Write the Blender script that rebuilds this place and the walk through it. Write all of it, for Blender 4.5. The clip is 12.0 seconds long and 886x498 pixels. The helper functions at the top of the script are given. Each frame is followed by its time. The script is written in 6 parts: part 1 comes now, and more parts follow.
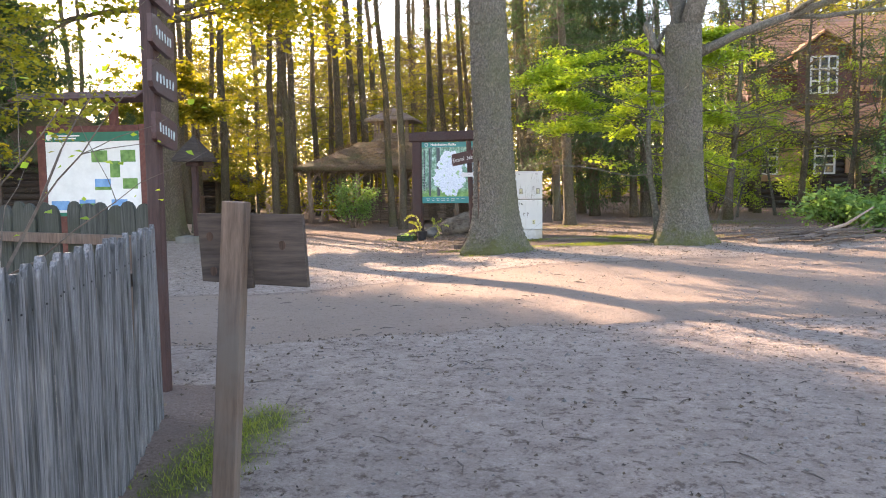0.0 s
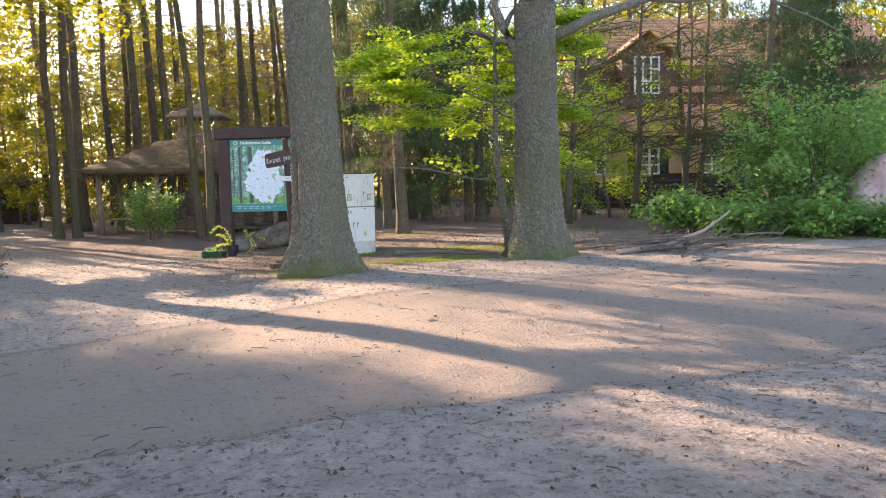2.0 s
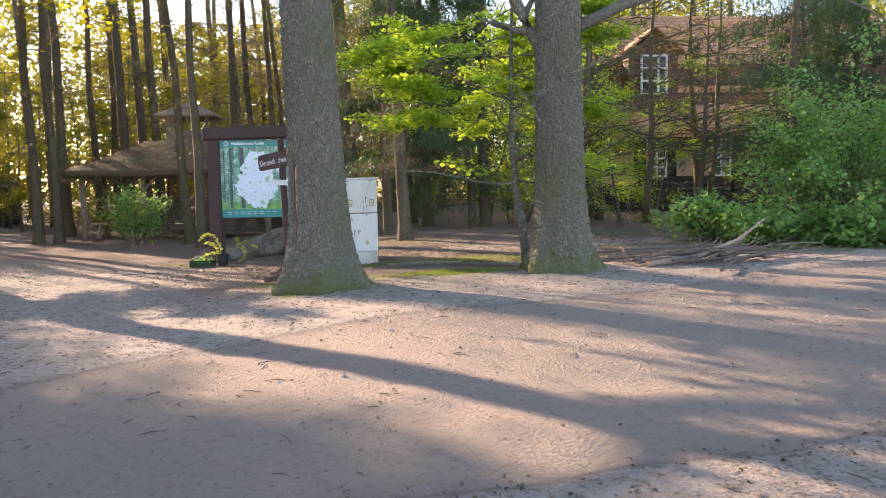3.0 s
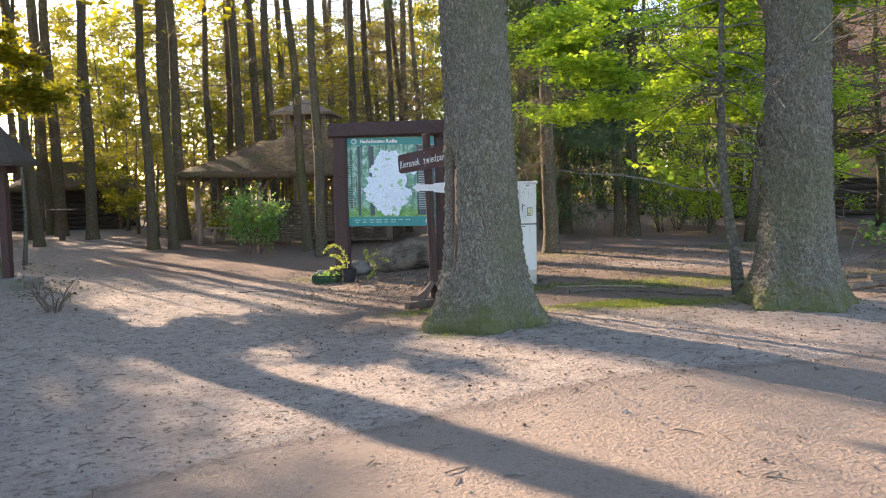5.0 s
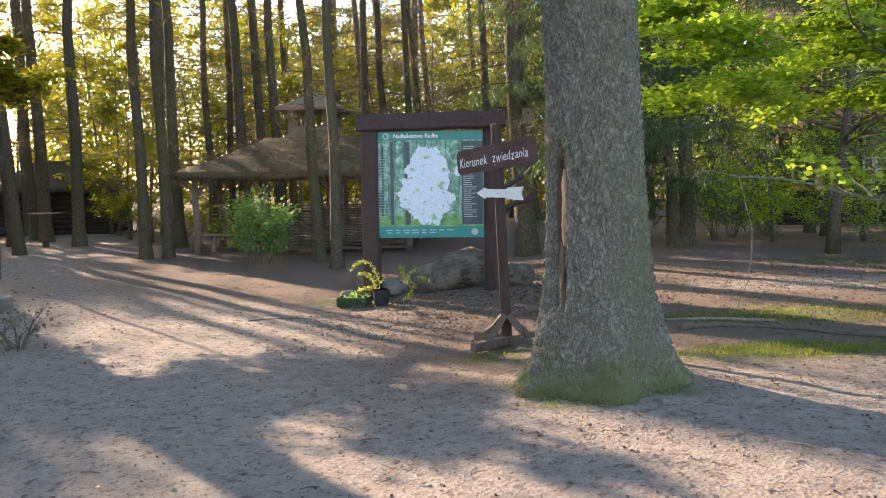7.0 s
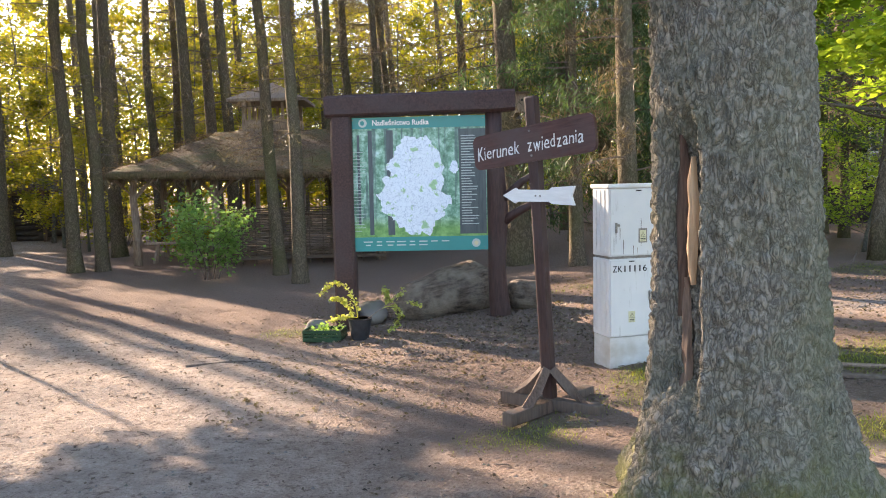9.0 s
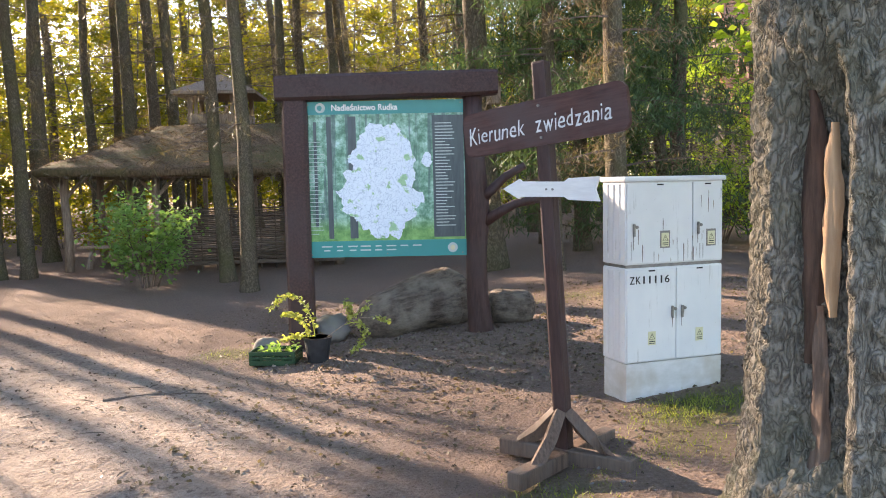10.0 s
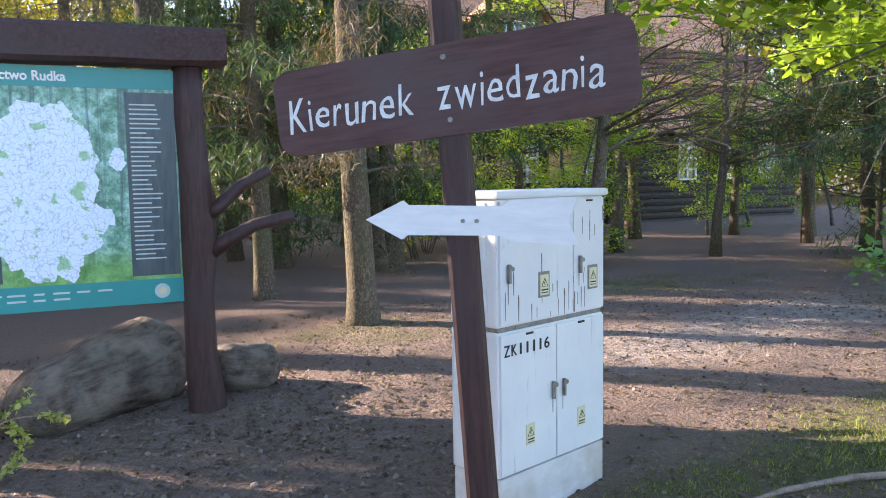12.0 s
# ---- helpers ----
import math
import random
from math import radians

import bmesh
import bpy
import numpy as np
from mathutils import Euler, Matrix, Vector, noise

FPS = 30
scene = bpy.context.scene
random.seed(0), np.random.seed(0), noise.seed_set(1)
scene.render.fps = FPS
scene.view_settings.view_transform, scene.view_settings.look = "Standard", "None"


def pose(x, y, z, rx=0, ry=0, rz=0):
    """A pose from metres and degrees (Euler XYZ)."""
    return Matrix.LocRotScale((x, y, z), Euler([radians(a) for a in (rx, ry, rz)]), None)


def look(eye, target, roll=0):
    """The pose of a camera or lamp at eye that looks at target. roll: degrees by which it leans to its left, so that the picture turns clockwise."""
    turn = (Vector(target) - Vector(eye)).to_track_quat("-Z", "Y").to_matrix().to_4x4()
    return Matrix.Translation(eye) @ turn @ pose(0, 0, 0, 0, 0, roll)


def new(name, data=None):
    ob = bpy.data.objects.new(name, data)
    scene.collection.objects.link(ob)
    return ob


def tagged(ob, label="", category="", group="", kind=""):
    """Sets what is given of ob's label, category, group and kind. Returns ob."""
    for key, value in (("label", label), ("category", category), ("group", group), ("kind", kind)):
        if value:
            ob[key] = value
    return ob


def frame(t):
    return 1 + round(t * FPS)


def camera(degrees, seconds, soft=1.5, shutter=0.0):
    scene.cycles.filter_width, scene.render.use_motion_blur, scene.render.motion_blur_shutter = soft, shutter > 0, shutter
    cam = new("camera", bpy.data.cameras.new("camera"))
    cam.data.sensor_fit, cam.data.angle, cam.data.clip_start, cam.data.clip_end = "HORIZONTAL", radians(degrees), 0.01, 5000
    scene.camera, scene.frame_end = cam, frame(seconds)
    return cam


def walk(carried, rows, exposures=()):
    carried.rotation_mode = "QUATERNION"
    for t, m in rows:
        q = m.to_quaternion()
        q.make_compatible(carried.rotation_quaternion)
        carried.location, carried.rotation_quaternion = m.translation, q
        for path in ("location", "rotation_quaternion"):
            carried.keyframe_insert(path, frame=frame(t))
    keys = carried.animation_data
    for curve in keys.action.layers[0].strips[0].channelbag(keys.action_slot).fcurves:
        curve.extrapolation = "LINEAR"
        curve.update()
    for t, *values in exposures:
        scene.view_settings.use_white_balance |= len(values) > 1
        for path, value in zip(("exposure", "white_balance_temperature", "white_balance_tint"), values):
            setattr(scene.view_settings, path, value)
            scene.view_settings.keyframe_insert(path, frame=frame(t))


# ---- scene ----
cam = camera(57.9, 12.0, soft=1.0)
PATH = [
    (0, (1.678, -8.61, 1.323), (1.397, -6.637, 1.157), -0.7),
    (0.5, (1.562, -7.975, 1.328), (1.395, -5.99, 1.161), -0.8),
    (1, (1.499, -7.345, 1.343), (1.438, -5.353, 1.175), -0.9),
    (1.5, (1.489, -6.669, 1.339), (1.566, -4.678, 1.169), -0.9),
    (2, (1.455, -6.029, 1.394), (1.611, -4.043, 1.223), -1.1),
    (2.5, (1.359, -5.4, 1.42), (1.538, -3.415, 1.251), -1.0),
    (3, (1.268, -4.783, 1.449), (1.443, -2.798, 1.281), -1.0),
    (3.5, (1.061, -4.169, 1.44), (1.138, -2.177, 1.278), -1.0),
    (5.5, (0.223, -1.742, 1.554), (0.143, 0.249, 1.39), -0.9),
    (6, (-0.043, -1.174, 1.558), (-0.119, 0.818, 1.396), -0.8),
    (6.5, (-0.234, -0.567, 1.565), (-0.3, 1.425, 1.403), -0.8),
    (7, (-0.425, 0.011, 1.578), (-0.491, 2.003, 1.416), -0.8),
    (9, (-0.889, 2.454, 1.584), (-0.856, 4.447, 1.418), -1.2),
    (9.5, (-0.973, 3.093, 1.536), (-0.891, 5.085, 1.372), -1.1),
    (10, (-1.022, 3.748, 1.52), (-0.879, 5.736, 1.356), -1.1),
    (10.5, (-1.044, 4.398, 1.539), (-0.788, 6.374, 1.368), -1.2),
    (11, (-1.097, 5.002, 1.558), (-0.612, 6.934, 1.383), -1.1),
    (11.5, (-1.146, 5.614, 1.56), (-0.393, 7.458, 1.386), -1.1),
    (12, (-1.272, 6.139, 1.59), (-0.312, 7.886, 1.419), -0.9),
]
walk(cam, [(t, look(eye, target, roll)) for t, eye, target, roll in PATH],
     [(0, 2.42, 7250, 23), (1.5, 2.28, 7000, 20), (3.5, 2.05, 6700, 17), (7, 2.0, 6600, 15), (9.5, 2.3, 6750, 18), (10.5, 2.3, 6500, 18), (11, 2.28, 6200, 17), (12, 2.3, 5900, 18)])

# ---- light ----
SUN_AZ, SUN_EL = radians(133), radians(19)
world = bpy.data.worlds.new("sky")
scene.world = world
world.use_nodes = True
wn = world.node_tree
sky = wn.nodes.new("ShaderNodeTexSky")
sky.sky_type, sky.sun_disc = "NISHITA", False
sky.sun_elevation, sky.sun_rotation = SUN_EL, radians(90) - SUN_AZ
sky.air_density, sky.dust_density, sky.ozone_density = 1.0, 0.7, 1.0
wn.links.new(sky.outputs[0], wn.nodes["Background"].inputs[0])
wn.nodes["Background"].inputs[1].default_value = 0.15
sun_data = bpy.data.lights.new("sun", "SUN")
sun_data.energy, sun_data.angle, sun_data.color = 5.0, radians(0.5), (1.0, 0.81, 0.6)
sun = new("sun", sun_data)
TO_SUN = Vector((math.cos(SUN_AZ) * math.cos(SUN_EL), math.sin(SUN_AZ) * math.cos(SUN_EL), math.sin(SUN_EL)))
sun.matrix_world = look(TO_SUN * 60, (0, 0, 0))

# ---- materials ----
def node(nt, kind, **values):
    n = nt.nodes.new(kind)
    for key, v in values.items():
        n.inputs[key].default_value = v
    return n


def base_material(name, rough=0.8, metal=0.0, spec=0.3):
    m = bpy.data.materials.new(name)
    m.use_nodes = True
    nt = m.node_tree
    b = nt.nodes["Principled BSDF"]
    b.inputs["Roughness"].default_value = rough
    b.inputs["Metallic"].default_value = metal
    b.inputs["Specular IOR Level"].default_value = spec
    return m, nt, b


def coords(nt, stretch=(1, 1, 1), shift=True):
    tc = nt.nodes.new("ShaderNodeTexCoord")
    mp = nt.nodes.new("ShaderNodeMapping")
    mp.inputs["Scale"].default_value = stretch
    nt.links.new(tc.outputs["Object"], mp.inputs["Vector"])
    if shift:
        oi = nt.nodes.new("ShaderNodeObjectInfo")
        sc = nt.nodes.new("ShaderNodeMath")
        sc.operation = "MULTIPLY"
        sc.inputs[1].default_value = 37.0
        nt.links.new(oi.outputs["Random"], sc.inputs[0])
        nt.links.new(sc.outputs[0], mp.inputs["Location"])
    return mp.outputs["Vector"]


def noise_tex(nt, vec, scale, detail=5.0, rough=0.6):
    n = node(nt, "ShaderNodeTexNoise", Scale=scale, Detail=detail, Roughness=rough)
    nt.links.new(vec, n.inputs["Vector"])
    return n.outputs["Fac"]


def ramp(nt, fac, stops):
    r = nt.nodes.new("ShaderNodeValToRGB")
    while len(r.color_ramp.elements) < len(stops):
        r.color_ramp.elements.new(0.5)
    for e, (p, c) in zip(r.color_ramp.elements, stops):
        e.position, e.color = p, (*c, 1)
    nt.links.new(fac, r.inputs[0])
    return r.outputs[0]


def mix(nt, fac, a, b, mode="MIX"):
    m = nt.nodes.new("ShaderNodeMix")
    m.data_type, m.blend_type = "RGBA", mode
    for i, v in ((0, fac), (6, a), (7, b)):
        if isinstance(v, (int, float)):
            m.inputs[i].default_value = v
        elif isinstance(v, tuple):
            m.inputs[i].default_value = (*v, 1)
        else:
            nt.links.new(v, m.inputs[i])
    return m.outputs[2]


def bump(nt, b, height, strength=0.5, dist=0.02):
    n = node(nt, "ShaderNodeBump", Strength=strength, Distance=dist)
    nt.links.new(height, n.inputs["Height"])
    nt.links.new(n.outputs[0], b.inputs["Normal"])


def surface(name, dark, light, scale=6.0, stretch=(1, 1, 1), rough=0.8, relief=0.4, depth=0.01, stain=None, stain_scale=1.2, metal=0.0, spec=0.3, stain_stretch=(1, 1, 1)):
    """Two scales of variation: a grain between dark and light, and broad stains."""
    m, nt, b = base_material(name, rough, metal, spec)
    vec = coords(nt, stretch)
    grain = noise_tex(nt, vec, scale, 8.0, 0.65)
    col = ramp(nt, grain, [(0.3, dark), (0.7, light)])
    if stain:
        broad = noise_tex(nt, coords(nt, stain_stretch), stain_scale, 4.0)
        f = ramp(nt, broad, [(0.45, (0, 0, 0)), (0.7, (1, 1, 1))])
        col = mix(nt, f, col, stain)
    nt.links.new(col, b.inputs["Base Color"])
    bump(nt, b, grain, relief, depth)
    return m


def leaf_material(name, a, c, through_light=0.45, rough=0.55):
    m, nt, b = base_material(name, rough, 0, 0.25)
    geo = nt.nodes.new("ShaderNodeNewGeometry")
    col = ramp(nt, geo.outputs["Random Per Island"], [(0.0, a), (1.0, c)])
    nt.links.new(col, b.inputs["Base Color"])
    tr = nt.nodes.new("ShaderNodeBsdfTranslucent")
    warm = mix(nt, 1.0, col, (1.0, 0.95, 0.45), "MULTIPLY")
    bright = mix(nt, 1.0, warm, (1.4, 1.4, 1.4), "MULTIPLY")
    nt.links.new(bright, tr.inputs[0])
    ms = nt.nodes.new("ShaderNodeMixShader")
    ms.inputs[0].default_value = through_light
    nt.links.new(b.outputs[0], ms.inputs[1])
    nt.links.new(tr.outputs[0], ms.inputs[2])
    nt.links.new(ms.outputs[0], nt.nodes["Material Output"].inputs[0])
    return m


def bark_material(name, dark, light, moss, scale=9.0, stretch=(1, 1, 0.22), foot=0.0):
    m, nt, b = base_material(name, 0.92, 0, 0.15)
    vec = coords(nt, stretch)
    vor = node(nt, "ShaderNodeTexVoronoi", Scale=scale * 2.2)
    vor.feature = "DISTANCE_TO_EDGE"
    warp = node(nt, "ShaderNodeTexNoise", Scale=scale * 0.8, Detail=4.0)
    nt.links.new(vec, warp.inputs["Vector"])
    wv = mix(nt, 0.2, vec, warp.outputs["Color"])
    nt.links.new(wv, vor.inputs["Vector"])
    fine = noise_tex(nt, coords(nt, (1, 1, 0.5)), scale * 4, 8.0, 0.7)
    # crevices between the plates get a darker colour, shade painted in for depth
    ridge = ramp(nt, vor.outputs["Distance"], [(0.0, (0.12, 0.12, 0.12)), (0.3, (0.9, 0.9, 0.9))])
    both = mix(nt, 0.44, ridge, fine)
    col = ramp(nt, both, [(0.14, dark), (0.46, tuple(0.66 * v for v in light)), (0.78, light)])
    lichen = ramp(nt, noise_tex(nt, coords(nt), 20.0, 7.0, 0.72), [(0.54, (0, 0, 0)), (0.66, (0.5, 0.5, 0.5))])
    col = mix(nt, lichen, col, tuple(min(1, v * 1.6) for v in light))
    f = ramp(nt, noise_tex(nt, coords(nt), 1.1, 5.0), [(0.45, (0, 0, 0)), (0.75, (0.65, 0.65, 0.65))])
    col = mix(nt, f, col, moss)
    if foot:
        tc = nt.nodes.new("ShaderNodeTexCoord")
        sp = nt.nodes.new("ShaderNodeSeparateXYZ")
        nt.links.new(tc.outputs["Object"], sp.inputs[0])
        low = nt.nodes.new("ShaderNodeMapRange")
        low.inputs["From Min"].default_value, low.inputs["From Max"].default_value = 0.0, foot
        low.inputs["To Min"].default_value, low.inputs["To Max"].default_value = 0.42, 0.0
        nt.links.new(sp.outputs["Z"], low.inputs["Value"])
        add = nt.nodes.new("ShaderNodeMath")
        add.operation = "ADD"
        nt.links.new(low.outputs[0], add.inputs[0])
        nt.links.new(noise_tex(nt, coords(nt), 4.5, 7.0, 0.7), add.inputs[1])
        col = mix(nt, ramp(nt, add.outputs[0], [(0.68, (0, 0, 0)), (0.92, (0.8, 0.8, 0.8))]), col, (0.12, 0.125, 0.04))
    nt.links.new(col, b.inputs["Base Color"])
    bump(nt, b, both, 0.9, 0.02)
    return m


M_OAK = bark_material("oak_bark", (0.04, 0.034, 0.028), (0.265, 0.24, 0.2), (0.13, 0.14, 0.07), 15.0, (1, 1, 0.42), 0.6)
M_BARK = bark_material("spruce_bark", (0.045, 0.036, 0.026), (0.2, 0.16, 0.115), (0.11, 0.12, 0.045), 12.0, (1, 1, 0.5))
M_BARK_GREY = bark_material("smooth_grey_bark", (0.07, 0.065, 0.055), (0.2, 0.19, 0.16), (0.12, 0.13, 0.08), 6.0, (1, 1, 1.4))
M_BEAM = surface("dark_stained_timber", (0.035, 0.018, 0.016), (0.085, 0.045, 0.042), 5.0, (9, 1, 9), 0.55, 0.5, 0.006, (0.06, 0.04, 0.04), 2.0)
M_BEAM_Z = surface("dark_stained_post", (0.035, 0.018, 0.016), (0.085, 0.045, 0.042), 5.0, (9, 9, 1), 0.55, 0.5, 0.006, (0.06, 0.04, 0.04), 2.0)
M_PLANK = surface("red_brown_stained_plank", (0.05, 0.02, 0.018), (0.12, 0.055, 0.05), 5.0, (1, 12, 12), 0.5, 0.4, 0.004, (0.09, 0.06, 0.06), 2.5)
M_RED = surface("red_brown_frame_paint", (0.09, 0.03, 0.025), (0.17, 0.065, 0.05), 6.0, (2, 9, 2), 0.6, 0.3, 0.003)
M_GREY_WOOD = surface("weathered_grey_picket", (0.03, 0.03, 0.033), (0.34, 0.335, 0.34), 9.0, (12, 12, 0.4), 0.85, 1.0, 0.008, (0.04, 0.042, 0.04), 2.2, stain_stretch=(9, 9, 0.9))
M_DARK_PICKET = surface("dark_mossy_picket", (0.025, 0.028, 0.025), (0.1, 0.105, 0.09), 8.0, (10, 10, 0.5), 0.9, 0.8, 0.006, (0.05, 0.055, 0.04), 3.0)
M_RAW_WOOD = surface("aged_brown_wood", (0.07, 0.045, 0.034), (0.2, 0.135, 0.1), 7.0, (8, 8, 0.8), 0.8, 0.6, 0.005, (0.15, 0.12, 0.1), 3.0)
M_SIGNBACK = surface("dark_weathered_board", (0.035, 0.025, 0.02), (0.1, 0.072, 0.058), 6.0, (0.8, 8, 8), 0.8, 0.6, 0.004)
M_POLE = surface("pale_rustic_pole", (0.18, 0.13, 0.1), (0.4, 0.31, 0.24), 6.0, (6, 6, 0.8), 0.85, 0.5, 0.005)
M_DARK_LOG = surface("dark_log_wall", (0.03, 0.024, 0.02), (0.09, 0.07, 0.06), 5.0, (1, 8, 8), 0.8, 0.5, 0.01)
M_THATCH = surface("brown_mossy_thatch", (0.06, 0.04, 0.026), (0.27, 0.18, 0.11), 26.0, (1, 1, 0.4), 0.95, 1.0, 0.06, (0.13, 0.12, 0.05), 0.9)
M_WICKER = surface("grey_brown_wattle", (0.06, 0.045, 0.035), (0.2, 0.15, 0.115), 9.0, (0.6, 5, 5), 0.9, 0.5, 0.004)
M_TILE = surface("orange_clay_tile", (0.46, 0.19, 0.1), (0.7, 0.36, 0.22), 5.0, (1, 1, 1), 0.85, 0.4, 0.01, (0.42, 0.24, 0.16), 0.6)
M_WHITE = surface("white_window_paint", (0.66, 0.65, 0.62), (0.8, 0.79, 0.76), 6.0, (1, 1, 1), 0.5, 0.1, 0.002)
M_ARROW = surface("white_arrow_paint", (0.72, 0.72, 0.72), (0.84, 0.84, 0.84), 9.0, (1, 6, 6), 0.45, 0.15, 0.002)
M_BRUSH = surface("white_brush_paint", (0.55, 0.55, 0.55), (0.84, 0.84, 0.83), 26.0, (1, 1, 1), 0.55, 0.3, 0.002)
M_PLASTER = surface("ochre_plaster", (0.42, 0.25, 0.14), (0.55, 0.34, 0.2), 3.0, (1, 1, 1), 0.9, 0.3, 0.004)
M_STONE = surface("grey_boulder", (0.12, 0.11, 0.1), (0.33, 0.3, 0.28), 4.0, (1, 1, 1), 0.9, 0.7, 0.03, (0.13, 0.13, 0.09), 2.0)
M_PINK = surface("pink_granite", (0.42, 0.26, 0.26), (0.6, 0.42, 0.42), 9.0, (1, 1, 1), 0.85, 0.4, 0.02, (0.4, 0.3, 0.3), 2.0)
M_LOG = surface("bleached_bare_log", (0.035, 0.026, 0.02), (0.2, 0.155, 0.12), 5.5, (1, 4.5, 4.5), 0.85, 1.0, 0.03, (0.25, 0.21, 0.17), 4.2)
M_CRATE = surface("green_plastic_crate", (0.015, 0.045, 0.02), (0.028, 0.07, 0.032), 8.0, rough=0.5, relief=0.1, depth=0.002)
M_POT = surface("black_plastic_pot", (0.02, 0.02, 0.022), (0.045, 0.045, 0.05), 10.0, rough=0.5, relief=0.1, depth=0.002)
M_TEAL = surface("teal_print", (0.02, 0.24, 0.24), (0.025, 0.28, 0.28), 3.0, rough=0.35, relief=0.02, depth=0.001, spec=0.5)
M_DARK_GREEN = surface("dark_green_print", (0.012, 0.13, 0.08), (0.02, 0.16, 0.1), 3.0, rough=0.4, relief=0.02, depth=0.001)
M_INK = surface("black_lettering", (0.02, 0.02, 0.02), (0.03, 0.03, 0.03), 8.0, rough=0.6, relief=0.02, depth=0.001)
M_YELLOW = surface("yellow_warning_label", (0.58, 0.56, 0.34), (0.7, 0.67, 0.45), 9.0, rough=0.5, relief=0.05, depth=0.001)
M_METAL = surface("grey_steel_handle", (0.16, 0.15, 0.14), (0.32, 0.3, 0.28), 30.0, rough=0.5, relief=0.2, depth=0.001, metal=0.6)
M_TWIG = surface("grey_brown_twig", (0.08, 0.06, 0.05), (0.2, 0.16, 0.13), 12.0, rough=0.9, relief=0.4, depth=0.003)
M_PALE = surface("pale_bare_sapwood", (0.3, 0.18, 0.1), (0.5, 0.34, 0.21), 6.0, (5, 5, 0.6), 0.75, 0.5, 0.006)
M_ROT = surface("dark_rotted_heartwood", (0.03, 0.018, 0.012), (0.12, 0.07, 0.05), 7.0, (6, 6, 0.7), 0.9, 0.8, 0.01)
M_LEAF = leaf_material("fresh_green_leaf", (0.2, 0.33, 0.035), (0.4, 0.52, 0.08), 0.55)
M_LEAF_Y = leaf_material("yellow_green_leaf", (0.17, 0.2, 0.022), (0.36, 0.32, 0.035), 0.5)
M_LEAF_D = leaf_material("soft_green_shrub_leaf", (0.14, 0.27, 0.085), (0.27, 0.43, 0.16), 0.5)
M_NEEDLE = leaf_material("spruce_needles", (0.045, 0.085, 0.04), (0.1, 0.16, 0.075), 0.3)
M_NEEDLE_B = leaf_material("dry_brown_needles", (0.11, 0.088, 0.06), (0.24, 0.195, 0.13), 0.25)
M_CHIP = leaf_material("pale_dry_leaf", (0.09, 0.065, 0.048), (0.3, 0.24, 0.18), 0.15)
M_FERN = leaf_material("pale_young_leaf", (0.3, 0.36, 0.08), (0.55, 0.56, 0.2), 0.4)
M_LITTER = leaf_material("dark_dry_leaf_bits", (0.05, 0.036, 0.026), (0.22, 0.16, 0.11), 0.1)
M_GRASS = leaf_material("grass_blade", (0.13, 0.19, 0.04), (0.32, 0.34, 0.09), 0.45)
M_GLASS, gnt, gb = base_material("window_glass", 0.08, 0, 0.6)
gb.inputs["Base Color"].default_value = (0.03, 0.035, 0.04, 1)


# ---- mesh helpers ----
def mesh_from(name, verts, faces, material, smooth=False):
    me = bpy.data.meshes.new(name)
    me.from_pydata([tuple(v) for v in verts], [], faces)
    me.materials.append(material)
    if smooth:
        me.shade_smooth()
    me.update()
    return me


def quads_mesh(name, verts, material, smooth=False, per=4):
    """A mesh of loose quads (or triangles) from an array of corners."""
    n = len(verts) // per
    me = bpy.data.meshes.new(name)
    me.vertices.add(len(verts))
    me.vertices.foreach_set("co", np.asarray(verts, dtype=np.float32).ravel())
    me.loops.add(n * per)
    me.loops.foreach_set("vertex_index", np.arange(n * per, dtype=np.int32))
    me.polygons.add(n)
    me.polygons.foreach_set("loop_start", np.arange(0, n * per, per, dtype=np.int32))
    me.materials.append(material)
    me.update(calc_edges=True)
    return me


